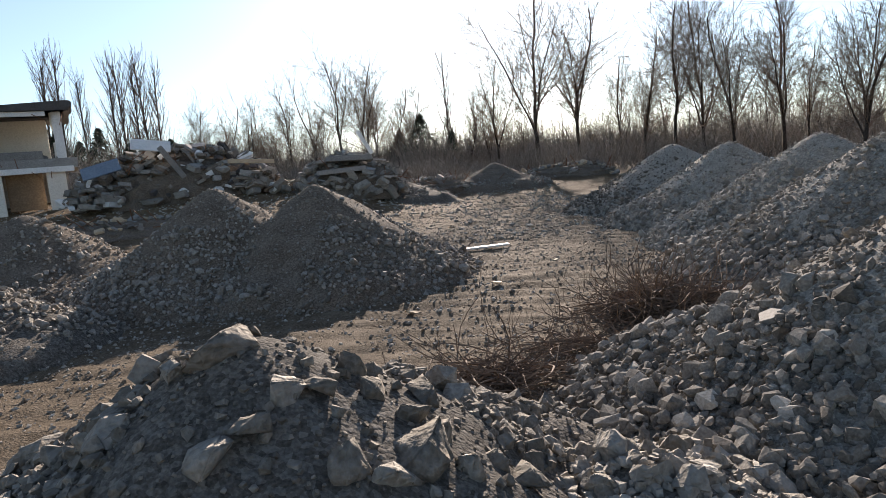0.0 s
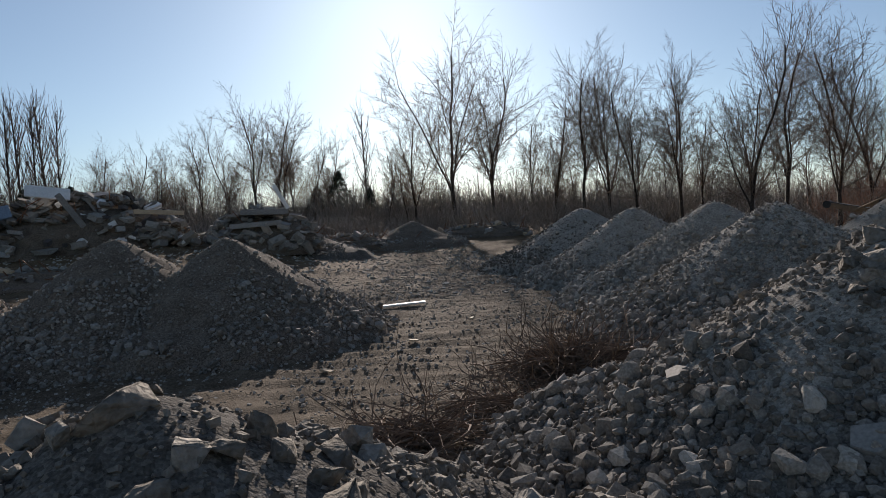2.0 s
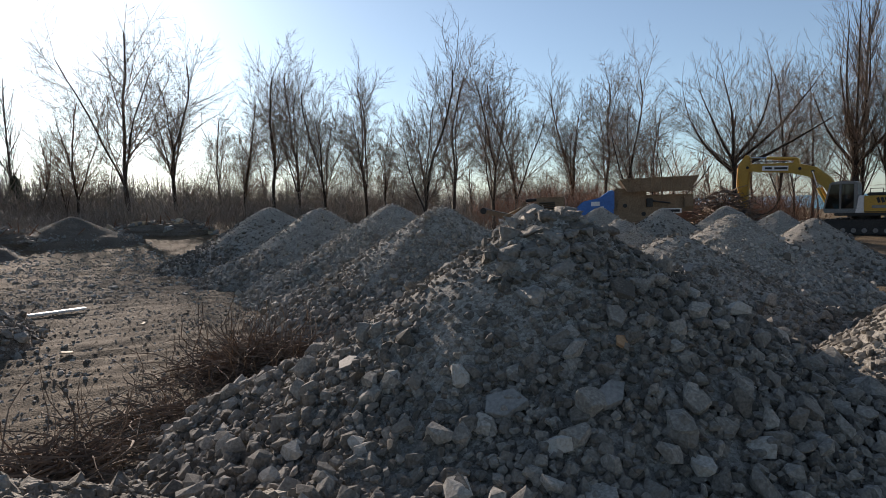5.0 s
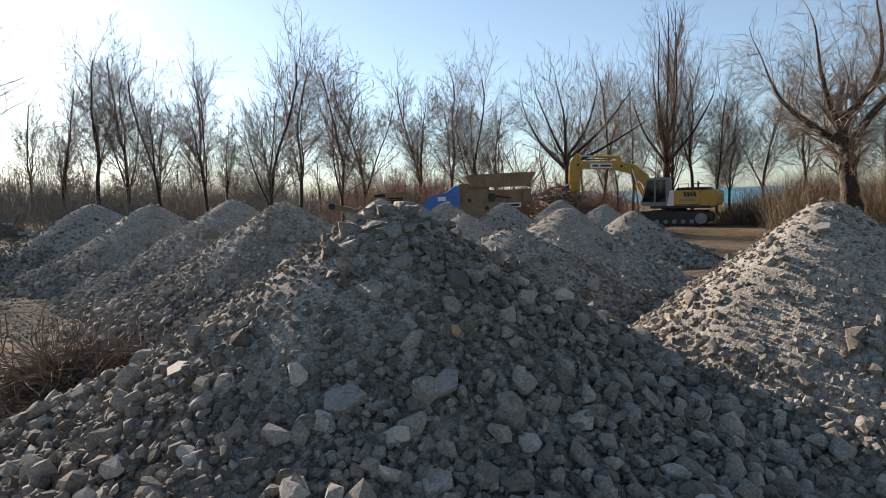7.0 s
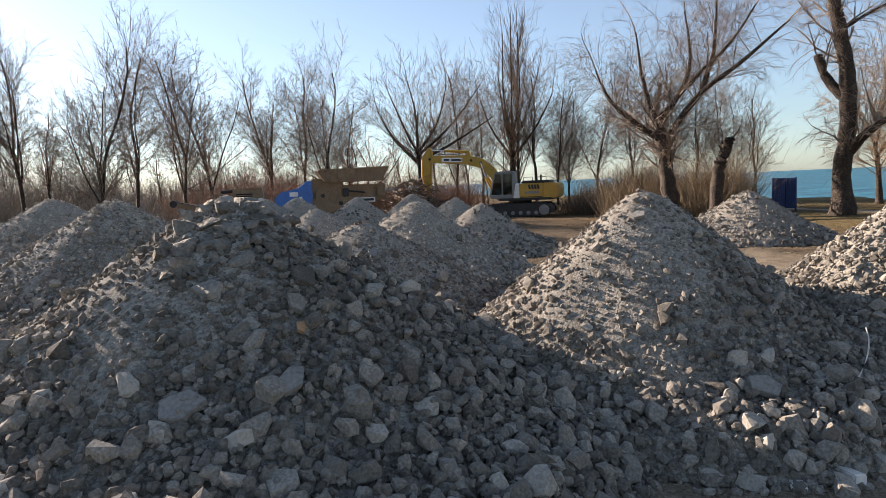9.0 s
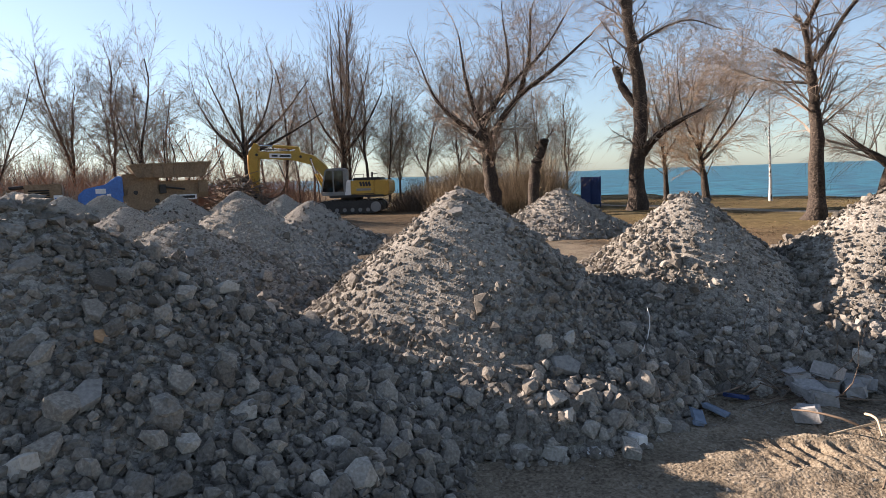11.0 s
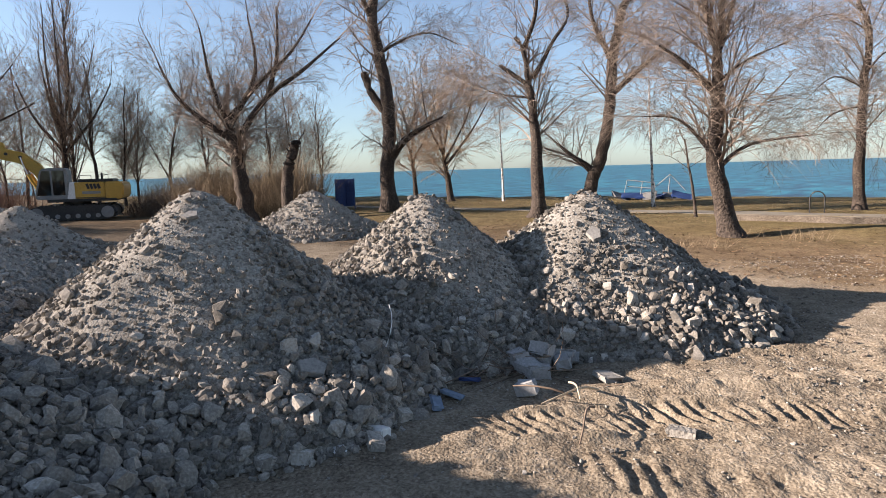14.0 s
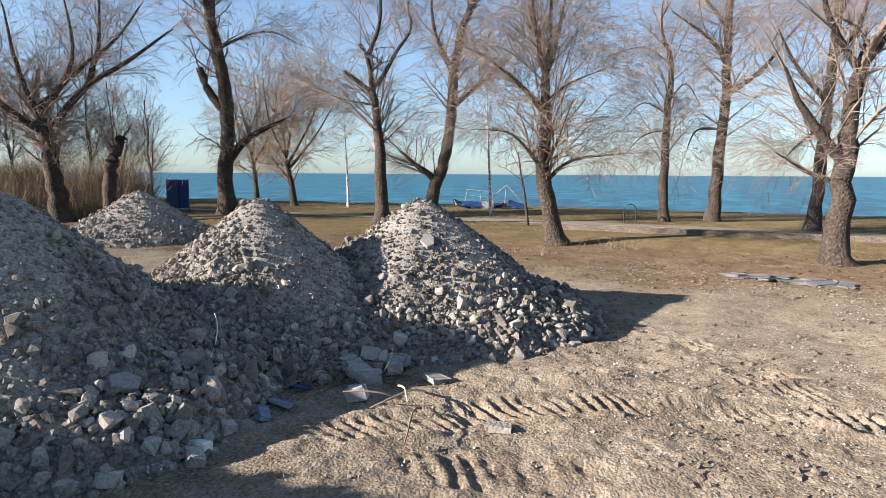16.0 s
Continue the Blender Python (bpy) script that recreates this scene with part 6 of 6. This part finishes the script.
brush_heap("brush_heap", "dark tangled heap of dry brushwood beside the rubble", 3.15, 8.95, 2.3, 1.7, 0.48, 1300, 31, 0.010)
brush_heap("brush_heap", "low tangle of dry roots and twigs on the ground", 0.45, 6.7, 1.7, 1.0, 0.26, 280, 32, 0.009)
brush_heap("brush_heap", "thin scattered dry twigs on the dirt", 1.6, 7.7, 2.2, 1.2, 0.16, 230, 33, 0.007)
brush_heap("brush_heap", "roots and twigs mixed into the heap's foot", 7.35, -2.2, 1.6, 0.6, 0.14, 90, 34, 0.007)
brush_heap("root_plate", "upturned dark roots and branches of a felled tree", 38.9, 22.6, 5.8, 2.4, 3.0, 420, 35, 0.04, 2.6)

# ---- single rocks and slabs on the heaps ----


def rest_on(k, x, y):
    z = float(heap_z(k, np.array(x), np.array(y))) if k >= 0 else -1.0
    return max(z, float(ground_z(x, y)))


def worn_rock(seed, flat):
    """A lumpy broken rock with a softened skin."""
    r = np.random.default_rng(seed)
    bm = B()
    for _ in range(11):
        v = r.normal(size=3)
        v /= (np.abs(v) ** 5).sum() ** 0.2
        bm.verts.new(v * np.array((1.0, 0.8, flat)) * r.uniform(0.8, 1.05))
    bmesh.ops.convex_hull(bm, input=bm.verts)
    bmesh.ops.delete(bm, geom=[v for v in bm.verts if not v.link_faces], context="VERTS")
    bmesh.ops.bevel(bm, geom=list(bm.edges), offset=0.045, segments=2, affect="EDGES", clamp_overlap=True)
    bmesh.ops.triangulate(bm, faces=bm.faces)
    bmesh.ops.subdivide_edges(bm, edges=list(bm.edges), cuts=2, use_grid_fill=True)
    for v in bm.verts:
        v.co += v.co.normalized() * 0.07 * (noise.noise(v.co * 3.0 + Vector((seed, 0, 0))) + 0.6 * noise.noise(v.co * 8.0) + 0.4 * noise.noise(v.co * 17.0))
    me = bpy.data.meshes.new("rock")
    bm.to_mesh(me)
    bm.free()
    me.materials.append(M_ROCK)
    me.shade_smooth()
    return me


WORN = [worn_rock(500 + k, (0.62, 0.8, 0.7)[k % 3]) for k in range(7)]
# big concrete rocks on the near earth heap: x, y, half size
BIG_ROCKS = [
    (-1.19, 3.14, 0.20), (-0.58, 3.41, 0.11), (-0.44, 3.21, 0.12), (-0.19, 3.49, 0.13), (-0.82, 2.89, 0.12), (-0.92, 2.66, 0.10), (-0.50, 3.55, 0.10), (0.11, 3.76, 0.11),
    (-0.23, 3.11, 0.12), (-0.10, 3.02, 0.12), (-0.17, 2.79, 0.17), (0.03, 2.82, 0.10), (0.32, 3.00, 0.12), (0.19, 3.09, 0.10), (-0.28, 2.60, 0.13), (-1.06, 2.53, 0.12),
    (-0.49, 2.59, 0.14), (-1.69, 2.93, 0.13), (-1.39, 3.06, 0.10), (-0.68, 3.00, 0.09), (0.55, 3.25, 0.11), (0.75, 3.1, 0.12), (0.95, 3.4, 0.10), (0.62, 2.75, 0.11), (1.25, 3.3, 0.09), (1.5, 3.7, 0.10),
]
rr = random.Random(9)
EARTH_NEAR, EARTH_LOW = 19, 20
for i, (x, y, s) in enumerate(BIG_ROCKS):
    k = EARTH_NEAR if heap_z(EARTH_NEAR, np.array(x), np.array(y)) > heap_z(EARTH_LOW, np.array(x), np.array(y)) else EARTH_LOW
    ob = new("concrete_rock", WORN[i % len(WORN)])
    tagged(ob, "large rough grey concrete rock lying on the earth heap", "rock", "rocks on the near heap")
    ob.matrix_basis = pose(x, y, rest_on(k, x, y) + s * 0.02, rr.uniform(-25, 25), rr.uniform(-25, 25), rr.uniform(0, 360)) @ Matrix.Diagonal((s, s, s, 1))


def slab_stone(k, x, y, s, mat, label, thick=0.35, turn=0.0, dip=28.0, name="stone_slab"):
    r = random.Random(int(x * 100 + y * 10))
    bm = B()
    n = 5
    ring = [(math.cos(2 * math.pi * i / n + 0.4) * r.uniform(0.8, 1.2), math.sin(2 * math.pi * i / n + 0.4) * r.uniform(0.55, 0.85)) for i in range(n)]
    prism(bm, ring, -thick / 2, thick / 2, 0.03)
    me = bpy.data.meshes.new(name)
    bm.to_mesh(me)
    bm.free()
    me.materials.append(mat)
    ob = new(name, me)
    tagged(ob, label, "stone")
    hx, hy = (HEAPS[k][0], HEAPS[k][1]) if k >= 0 else (x + 1, y)
    out = math.degrees(math.atan2(y - hy, x - hx))
    ob.matrix_basis = Matrix.Translation((x, y, rest_on(k, x, y) + 0.3 * thick * s + 0.01)) @ pose(0, 0, 0, 0, 0, out) @ pose(0, 0, 0, 0, dip, 0) @ pose(0, 0, 0, 90, 0, turn) @ Matrix.Diagonal((s, s, s, 1))


M_PALE = material("pale_stone", [(0.3, (0.15, 0.142, 0.128)), (0.7, (0.30, 0.286, 0.26))], 4, 6, 0.9, 0.4, 35, 0.006)
M_BLOCK = material("white_block", [(0.3, (0.21, 0.206, 0.2)), (0.7, (0.38, 0.374, 0.362))], 4, 6, 0.9, 0.4, 35, 0.006)
FLAT = "flat grey concrete slab lying on the rubble heap"
for k, x, y, s, mat, label in (
        (0, 2.97, 3.34, 0.17, M_PALE, FLAT), (0, 3.78, 3.88, 0.11, M_PALE, FLAT), (0, 4.42, 3.44, 0.14, M_STONE, FLAT), (0, 3.99, 3.11, 0.075, M_ORANGE, "orange-brown brick lump among grey rubble"),
        (0, 4.15, 3.29, 0.12, M_STONE, FLAT), (0, 2.55, 4.87, 0.12, M_PALE, "pale slab standing out of the heap's sunlit flank"), (0, 3.52, 2.83, 0.13, M_PALE, FLAT), (0, 3.28, 2.89, 0.11, M_STONE, FLAT),
        (1, 6.20, -0.11, 0.17, M_PALE, "pale flat slab at the foot of the heap"), (1, 6.6, -0.55, 0.09, M_PALE, FLAT), (3, 9.07, -4.09, 0.15, M_PALE, "pale slab near the top of the heap"), (1, 7.5, 1.2, 0.10, M_PALE, FLAT),
        (2, 10.3, -2.4, 0.10, M_PALE, FLAT), (5, 8.5, 5.5, 0.12, M_PALE, FLAT)):
    slab_stone(k, x, y, s, mat, label, 0.4, 40 * x, 33)
for i, (x, y, s) in enumerate(((4.40, 4.26, 0.14), (4.04, 4.42, 0.13), (4.6, 4.5, 0.15), (4.75, 4.2, 0.13), (4.25, 4.65, 0.14), (4.9, 4.55, 0.13), (4.5, 4.0, 0.11), (5.0, 4.2, 0.12), (4.65, 4.8, 0.13), (4.2, 4.15, 0.12), (4.35, 4.45, 0.12), (4.8, 4.38, 0.14))):
    ob = new("rubble_stone", WORN[i % len(WORN)])
    tagged(ob, "rounded grey rubble block on top of the heap", "stone", "blocks on the tallest heap")
    ob.matrix_basis = pose(x, y, rest_on(0, x, y), rr.uniform(-25, 25), rr.uniform(-25, 25), rr.uniform(0, 360)) @ Matrix.Diagonal((s * 1.1, s * 0.9, s * 0.8, 1))

for i in range(54):
    a, q = rr.uniform(0, 2 * math.pi), 0.85 * math.sqrt(rr.random())
    x, y, s = 4.5 + q * math.cos(a), 4.35 + q * math.sin(a), rr.uniform(0.07, 0.135)
    ob = new("rubble_stone", (WORN + ROCK_MESHES)[i % (len(WORN) + len(ROCK_MESHES))])
    tagged(ob, "grey broken block piled on top of the heap", "stone", "blocks on the tallest heap")
    ob.matrix_basis = pose(x, y, rest_on(0, x, y) + s * rr.uniform(-0.5, 0.25), rr.uniform(-30, 30), rr.uniform(-30, 30), rr.uniform(0, 360)) @ Matrix.Diagonal((s * 1.15, s * 0.9, s * 0.75, 1))

# ---- litter on the ground ----


def loose(name, label, category, bm, mat, x, y, rot=(0, 0, 0), lift=0.0):
    me = bpy.data.meshes.new(name)
    bm.to_mesh(me)
    bm.free()
    me.materials.append(mat)
    ob = new(name, me)
    tagged(ob, label, category)
    z = float(ground_z(x, y)) + (float(tracks_z(np.array([x]), np.array([y]))[0]) if 2 < x < 15 and -14 < y < 0 else 0)
    ob.matrix_basis = pose(x, y, z + lift, *rot)
    return ob


loose("white_brick", "white brick lying on the dirt by the heap", "brick", box(B(), (0.22, 0.12, 0.10), bevel=0.012), M_WHITE, 5.7, -0.69, (8, 5, 40), 0.05)
loose("paper_scrap", "crumpled white scrap of paper on the dirt", "litter", chunk(random.Random(3), 0.16, 0.1, 0.02), M_WHITE, 5.44, -0.34, (4, 3, 15), 0.03)
for i, (x, y, a, up) in enumerate(((7.0, -2.48, 20, 0.1), (7.26, -2.76, -35, 0.1), (7.3, -2.99, 60, 0.1), (7.22, -2.4, 5, 0.16), (6.92, -2.56, 80, 0.07), (7.15, -2.66, 45, 0.26), (7.12, -2.9, -10, 0.08), (6.42, -2.27, 70, 0.07))):
    loose("broken_block", "broken white building block on the dirt", "block", chunk(random.Random(40 + i), 0.34 - 0.02 * i, 0.19, 0.15), M_BLOCK, x, y, (14 * (i % 3) - 10, -9 + 6 * (i % 4), a), up)
for i, (x, y, a) in enumerate(((5.49, -0.65, 10), (5.77, -0.43, 50), (5.32, -0.03, 80), (5.52, 0.09, 30), (5.9, -0.75, 65), (6.0, -0.95, 15), (5.25, 0.25, 40))):
    loose("rubble_stone", "grey rubble stone rolled off the heap's foot", "stone", chunk(random.Random(140 + i), 0.2 - 0.012 * i, 0.13, 0.11), M_STONE, x, y, (12, -8, a), 0.05)
loose("plank", "pale splintered plank lying on the site", "plank", box(B(), (1.25, 0.16, 0.05), bevel=0.01), M_WHITE, 1.25, 17.5, (3, 0, 14), 0.07)
loose("plank", "short weathered plank half buried", "plank", box(B(), (0.6, 0.12, 0.05), bevel=0.01), M_TIMBER, 1.55, 5.9, (5, 4, 30), 0.05)
loose("flat_stone", "flat pale stone pressed into the dirt", "stone", chunk(random.Random(8), 0.3, 0.2, 0.07), M_PALE, 6.62, -3.25, (4, 0, 10), 0.04)
loose("flat_stone", "flat brown stone pressed into the dirt", "stone", chunk(random.Random(9), 0.22, 0.14, 0.06), M_ROCK, 5.12, -3.3, (3, 0, 50), 0.03)
for i, (x, y) in enumerate(((1.0, 12.2), (-1.2, 19.5), (3.2, 22.0), (6.6, 27.5), (0.4, 24.0), (-3.0, 26.0), (2.6, 14.5), (4.4, 18.6), (-0.6, 10.5))):
    loose("board_scrap", "pale broken scrap of board on the ground", "scrap", chunk(random.Random(60 + i), 0.18 + 0.04 * (i % 3), 0.09, 0.03), (M_TIMBER, M_PALE)[i % 2], x, y, (4, 5, 40 * i), 0.04)
for i, (x, y, c) in enumerate(((6.23, -1.29, M_BLUEBOARD), (6.5, -1.5, M_BLUEBOARD), (6.85, -1.75, M_NAVY))):
    loose("plastic_scrap", "torn blue plastic scrap in the rubble", "scrap", chunk(random.Random(80 + i), 0.22, 0.1, 0.04), c, x, y, (15, -12, 55 * i), 0.06)


def bent_line(name, label, category, pts, rad, mat, sides=5):
    w = Wood(1)
    w.tube([tuple(p) for p in pts], [rad * (1 - 0.5 * i / len(pts)) for i in range(len(pts))], sides, 0)
    return tagged(new(name, mesh_of(name, w.v[0], w.f[0], mat, True)), label, category)


bent_line("wire", "thin pale wire arching out of the heap", "wire", [(6.75 + 0.03 * i, -0.72 - 0.09 * i + 0.01 * i * i, 0.28 + 0.13 * i - 0.004 * i * i) for i in range(7)], 0.008, M_WHITE)
for j, (x, y, a, L) in enumerate(((5.75, -2.75, 150, 0.95), (6.1, -2.95, 115, 0.8), (5.9, -2.6, 60, 0.6), (6.3, -2.7, 170, 0.7))):
    pts = [(x + math.cos(radians(a)) * L * t + 0.05 * math.sin(5 * t + j), y + math.sin(radians(a)) * L * t, 0.05 + 0.28 * t * (1.2 - t) + 0.02 * j) for t in (0, 0.2, 0.4, 0.6, 0.8, 1.0)]
    bent_line("dead_branch", "bent dry branch lying on the dirt", "branch", pts, 0.013, M_TIMBER if j % 2 else M_BRUSH)

# broken asphalt plates
for i, (x, y, s) in enumerate(((11.25, -12.75, 0.5), (10.9, -13.0, 0.6), (10.5, -13.0, 0.45), (10.25, -13.3, 0.7), (9.85, -13.35, 0.55), (9.5, -13.5, 0.65), (9.15, -13.75, 0.5), (9.9, -13.75, 0.5), (10.6, -13.5, 0.4))):
    bm = chunk(random.Random(90 + i), s, s * 0.7, 0.05)
    loose("asphalt_plate", "broken dark asphalt plate lying on the dirt", "asphalt", bm, M_ASPHALT, x, y, (rr.uniform(-4, 6), rr.uniform(-4, 4), 50 * i), 0.02)

# ---- stones strewn over the site ----


def strewn(name, label, x0, x1, y0, y1, n, med, seed, mat):
    r = np.random.default_rng(seed)
    x, y = r.uniform(x0, x1, n), r.uniform(y0, y1, n)
    clump = fbm(x * 0.5, y * 0.5, 3, 2)
    keep = (clump > -0.05) | (r.random(n) < 0.4)
    x, y = x[keep], y[keep]
    size = np.clip(np.exp(r.normal(math.log(med), 0.5, len(x))), 0.006, med * 2.6)
    z = ground_z(x, y) + np.where((x > 2) & (x < 15) & (y > -14) & (y < 0), tracks_z(x, y), 0) - size * 0.1
    tagged(new(name, stones_mesh(name, np.stack([x, y, z], -1), size, mat, r)), label, "gravel", kind="stuff")


strewn("gravel", "loose grey gravel strewn over the bare site", -9, 9, 4, 32, 26000, 0.020, 61, M_STONE)
strewn("gravel", "loose stones along the feet of the heaps", 4.5, 9.5, -6, 1.5, 1500, 0.010, 62, M_FINES)
strewn("gravel", "sparse pale gravel on the tyre-marked dirt", 2.5, 14, -13, -3, 7000, 0.008, 63, M_FINES)
strewn("gravel", "rubble scattered in front of the ruined house", -24, 8, 19, 44, 11000, 0.05, 64, M_STONE)

# ---- lawn by the lake ----


def strip(name, label, s0, s1, z, u0, u1, mat, thick):
    """A strip along the shore; s is the distance towards the lake, u along it."""
    bm = B()
    n = 220
    rows = []
    for i in range(n + 1):
        u = u0 + (u1 - u0) * i / n
        wv = 0.25 * math.sin(u * 0.21) + 0.25 * float(fbm(np.array(u * 0.8), np.array(s0), 3, 1))
        row = []
        for s, zz in ((s0 + wv, -0.3), (s0 + wv, thick), (s1 + wv, thick), (s1 + wv, -0.3)):
            p = dx * s + dy * u
            row.append(bm.verts.new((p.x, p.y, float(ground_z(p.x, p.y)) + zz + z)))
        rows.append(row)
    for a, b in zip(rows, rows[1:]):
        for k in range(3):
            bm.faces.new((a[k], a[k + 1], b[k + 1], b[k]))
    bmesh.ops.recalc_face_normals(bm, faces=bm.faces)
    me = bpy.data.meshes.new(name)
    bm.to_mesh(me)
    bm.free()
    me.materials.append(mat)
    tagged(new(name, me), label, name, kind="structure")


strip("path", "worn pale footpath across the lawn", 28.6, 30.6, 0.012, -70, 40, M_PATH, 0.01)
strip("kerb", "low crumbling concrete kerb at the edge of the lawn", 25.6, 25.95, 0.0, -70, 6, M_EARTH, 0.2)
thicket("grass", [(p.x, p.y, rr.uniform(0.6, 1.3)) for p in (dx * rr.uniform(20, SHORE - 1) + dy * rr.uniform(-28, 40) for _ in range(420))], 0.10, 30, M_DRYGRASS, "tufts of dry winter grass on the lawn", 81, 0.9, 0.006, 0.5, "grass")
thicket("weeds", [(p.x, p.y, rr.uniform(0.6, 1.3)) for p in (dx * rr.uniform(17, 24) + dy * rr.uniform(2, 12) for _ in range(9))], 0.45, 40, M_DRYGRASS, "pale dry weeds between the heaps and the lawn", 82, 0.7, 0.006, 0.5, "weeds")


def hoop(x, y):
    gz = float(ground_z(x, y))
    pts = [(-0.27, 0, -0.1), (-0.27, 0, 0.62)] + [(-0.27 * math.cos(a), 0, 0.62 + 0.27 * math.sin(a)) for a in (0.4, 0.8, 1.2, 1.57, 1.94, 2.34, 2.74)] + [(0.27, 0, 0.62), (0.27, 0, -0.1)]
    w = Wood(2)
    w.tube(pts, [0.03] * len(pts), 7, 0)
    ob = new("bike_stand", mesh_of("bike_stand", w.v[0], w.f[0], M_BLACK, True))
    tagged(ob, "dark steel hoop bike stand on the lawn", "bike stand")
    ob.matrix_basis = pose(x, y, gz, 0, 0, facing(x, y))


hoop(24.0, -19.9)


def cabin(x, y):
    gz = float(ground_z(x, y)) - 0.03
    root = empty("changing_cabin", (x, y, gz), facing(x, y))
    tagged(root, "dark blue sheet-metal changing cabin by the shore", "cabin")
    for sx, mat in ((-0.28, M_NAVY), (0.28, M_NAVY)):
        bm = B()
        prism(bm, [(-0.28, 0.2), (0.28, 0.2), (0.28, 1.8), (-0.28, 1.8)], -0.03, 0.03, 0.015)
        ob = part("panel", bm, mat, root)
        ob.matrix_basis = pose(sx, 0.12 * (sx > 0), 0, 0, 0, -14 if sx > 0 else 14)
        for k in range(3):
            rb = part("rib", rod(B(), (-0.18 + 0.18 * k, -0.04, 0.22), (-0.18 + 0.18 * k, -0.04, 1.78), 0.014, 6), mat, ob)
    for px_, py_ in ((-0.56, 0.1), (0.0, 0.05), (0.56, 0.25), (-0.55, 1.1), (0.55, 1.1)):
        part("post", rod(B(), (px_, py_, -0.05), (px_, py_, 1.83), 0.03), M_NAVY, root)
    for a, b in (((-0.56, 0.1), (-0.55, 1.1)), ((-0.55, 1.1), (0.55, 1.1))):
        mx, my = (a[0] + b[0]) / 2, (a[1] + b[1]) / 2
        L = math.dist(a, b)
        part("panel", box(B(), (L, 0.04, 1.6), (mx, my, 1.0), (0, 0, math.degrees(math.atan2(b[1] - a[1], b[0] - a[0])))), M_NAVY, root)


cabin(38.6, -0.38)


def wreck(x, y):
    gz = float(ground_z(x, y))
    root = empty("collapsed_jetty", (x, y, gz), facing(x, y))
    tagged(root, "collapsed dark metal jetty with bent handrails lying on the shore", "jetty")
    r = random.Random(12)
    for k in range(8):
        ob = part("deck_panel", chunk(r, 1.05, 1.0, 0.05), M_NAVY if k % 3 else M_ASPHALT, root)
        ob.matrix_basis = pose(-1.7 + 0.5 * k, r.uniform(-0.3, 0.3), 0.2 + 0.05 * math.sin(k), r.uniform(5, 22), r.uniform(-18, 18), r.uniform(-12, 12))
    rails = [((-1.6, 0.3), (-1.4, 1.2)), ((-1.4, 1.2), (0.2, 1.0)), ((-0.6, 0.3), (-0.5, 1.1)), ((0.2, 0.3), (0.2, 1.0)), ((0.2, 0.7), (1.1, 1.5)), ((1.1, 1.5), (2.0, 0.5)), ((1.1, 1.5), (1.0, 0.3)), ((-1.4, 0.8), (0.2, 0.65))]
    for a, b in rails:
        part("rail", rod(B(), (a[0], 0.2, a[1]), (b[0], 0.1, b[1]), 0.025, 6), M_GREY, root)


wreck(36.7, -18.9)


def leaf_litter(count, seed):
    """Small curled dead leaves lying on the lawn and the brown earth."""
    r = np.random.default_rng(seed)
    s, u = r.uniform(14, SHORE - 2, count), r.uniform(-30, 30, count)
    keep = (fbm(s * 0.4, u * 0.4, 3, 3) > -0.04) | (s < 22)
    s, u = s[keep], u[keep]
    x, y = dx.x * s + dy.x * u, dx.y * s + dy.y * u
    k = len(x)
    z = ground_z(x, y) + 0.012
    a, L = r.random(k) * 2 * math.pi, r.uniform(0.03, 0.075, k)
    c_, s_ = np.cos(a) * L, np.sin(a) * L
    V = np.stack([np.stack([x - c_, y - s_, z], -1), np.stack([x + s_ * 0.45, y - c_ * 0.45, z + 0.012], -1), np.stack([x + c_, y + s_, z + r.uniform(0, 0.04, k)], -1), np.stack([x - s_ * 0.45, y + c_ * 0.45, z + 0.02], -1)], 1).reshape(-1, 3)
    F = np.array([[0, 1, 2], [0, 2, 3]])[None] + (np.arange(k) * 4)[:, None, None]
    m = material("dead_leaves", [(0.3, (0.05, 0.03, 0.018)), (0.6, (0.15, 0.088, 0.045)), (0.8, (0.30, 0.20, 0.11))], 3, 3, 0.9, 0.0, 9, island=0.6)
    tagged(new("leaf_litter", mesh_of("leaf_litter", V, F.reshape(-1, 3), m)), "brown dead leaves scattered over grass and earth", "leaves", kind="stuff")


leaf_litter(22000, 91)
strewn("clods", "dark clods of earth turned up on the site", 3, 14, -14, -4, 4500, 0.019, 65, M_EARTH)
strewn("clods", "rough dark clods and stones strewn over the dirt", -6, 8, 6, 34, 6500, 0.018, 66, M_EARTH)
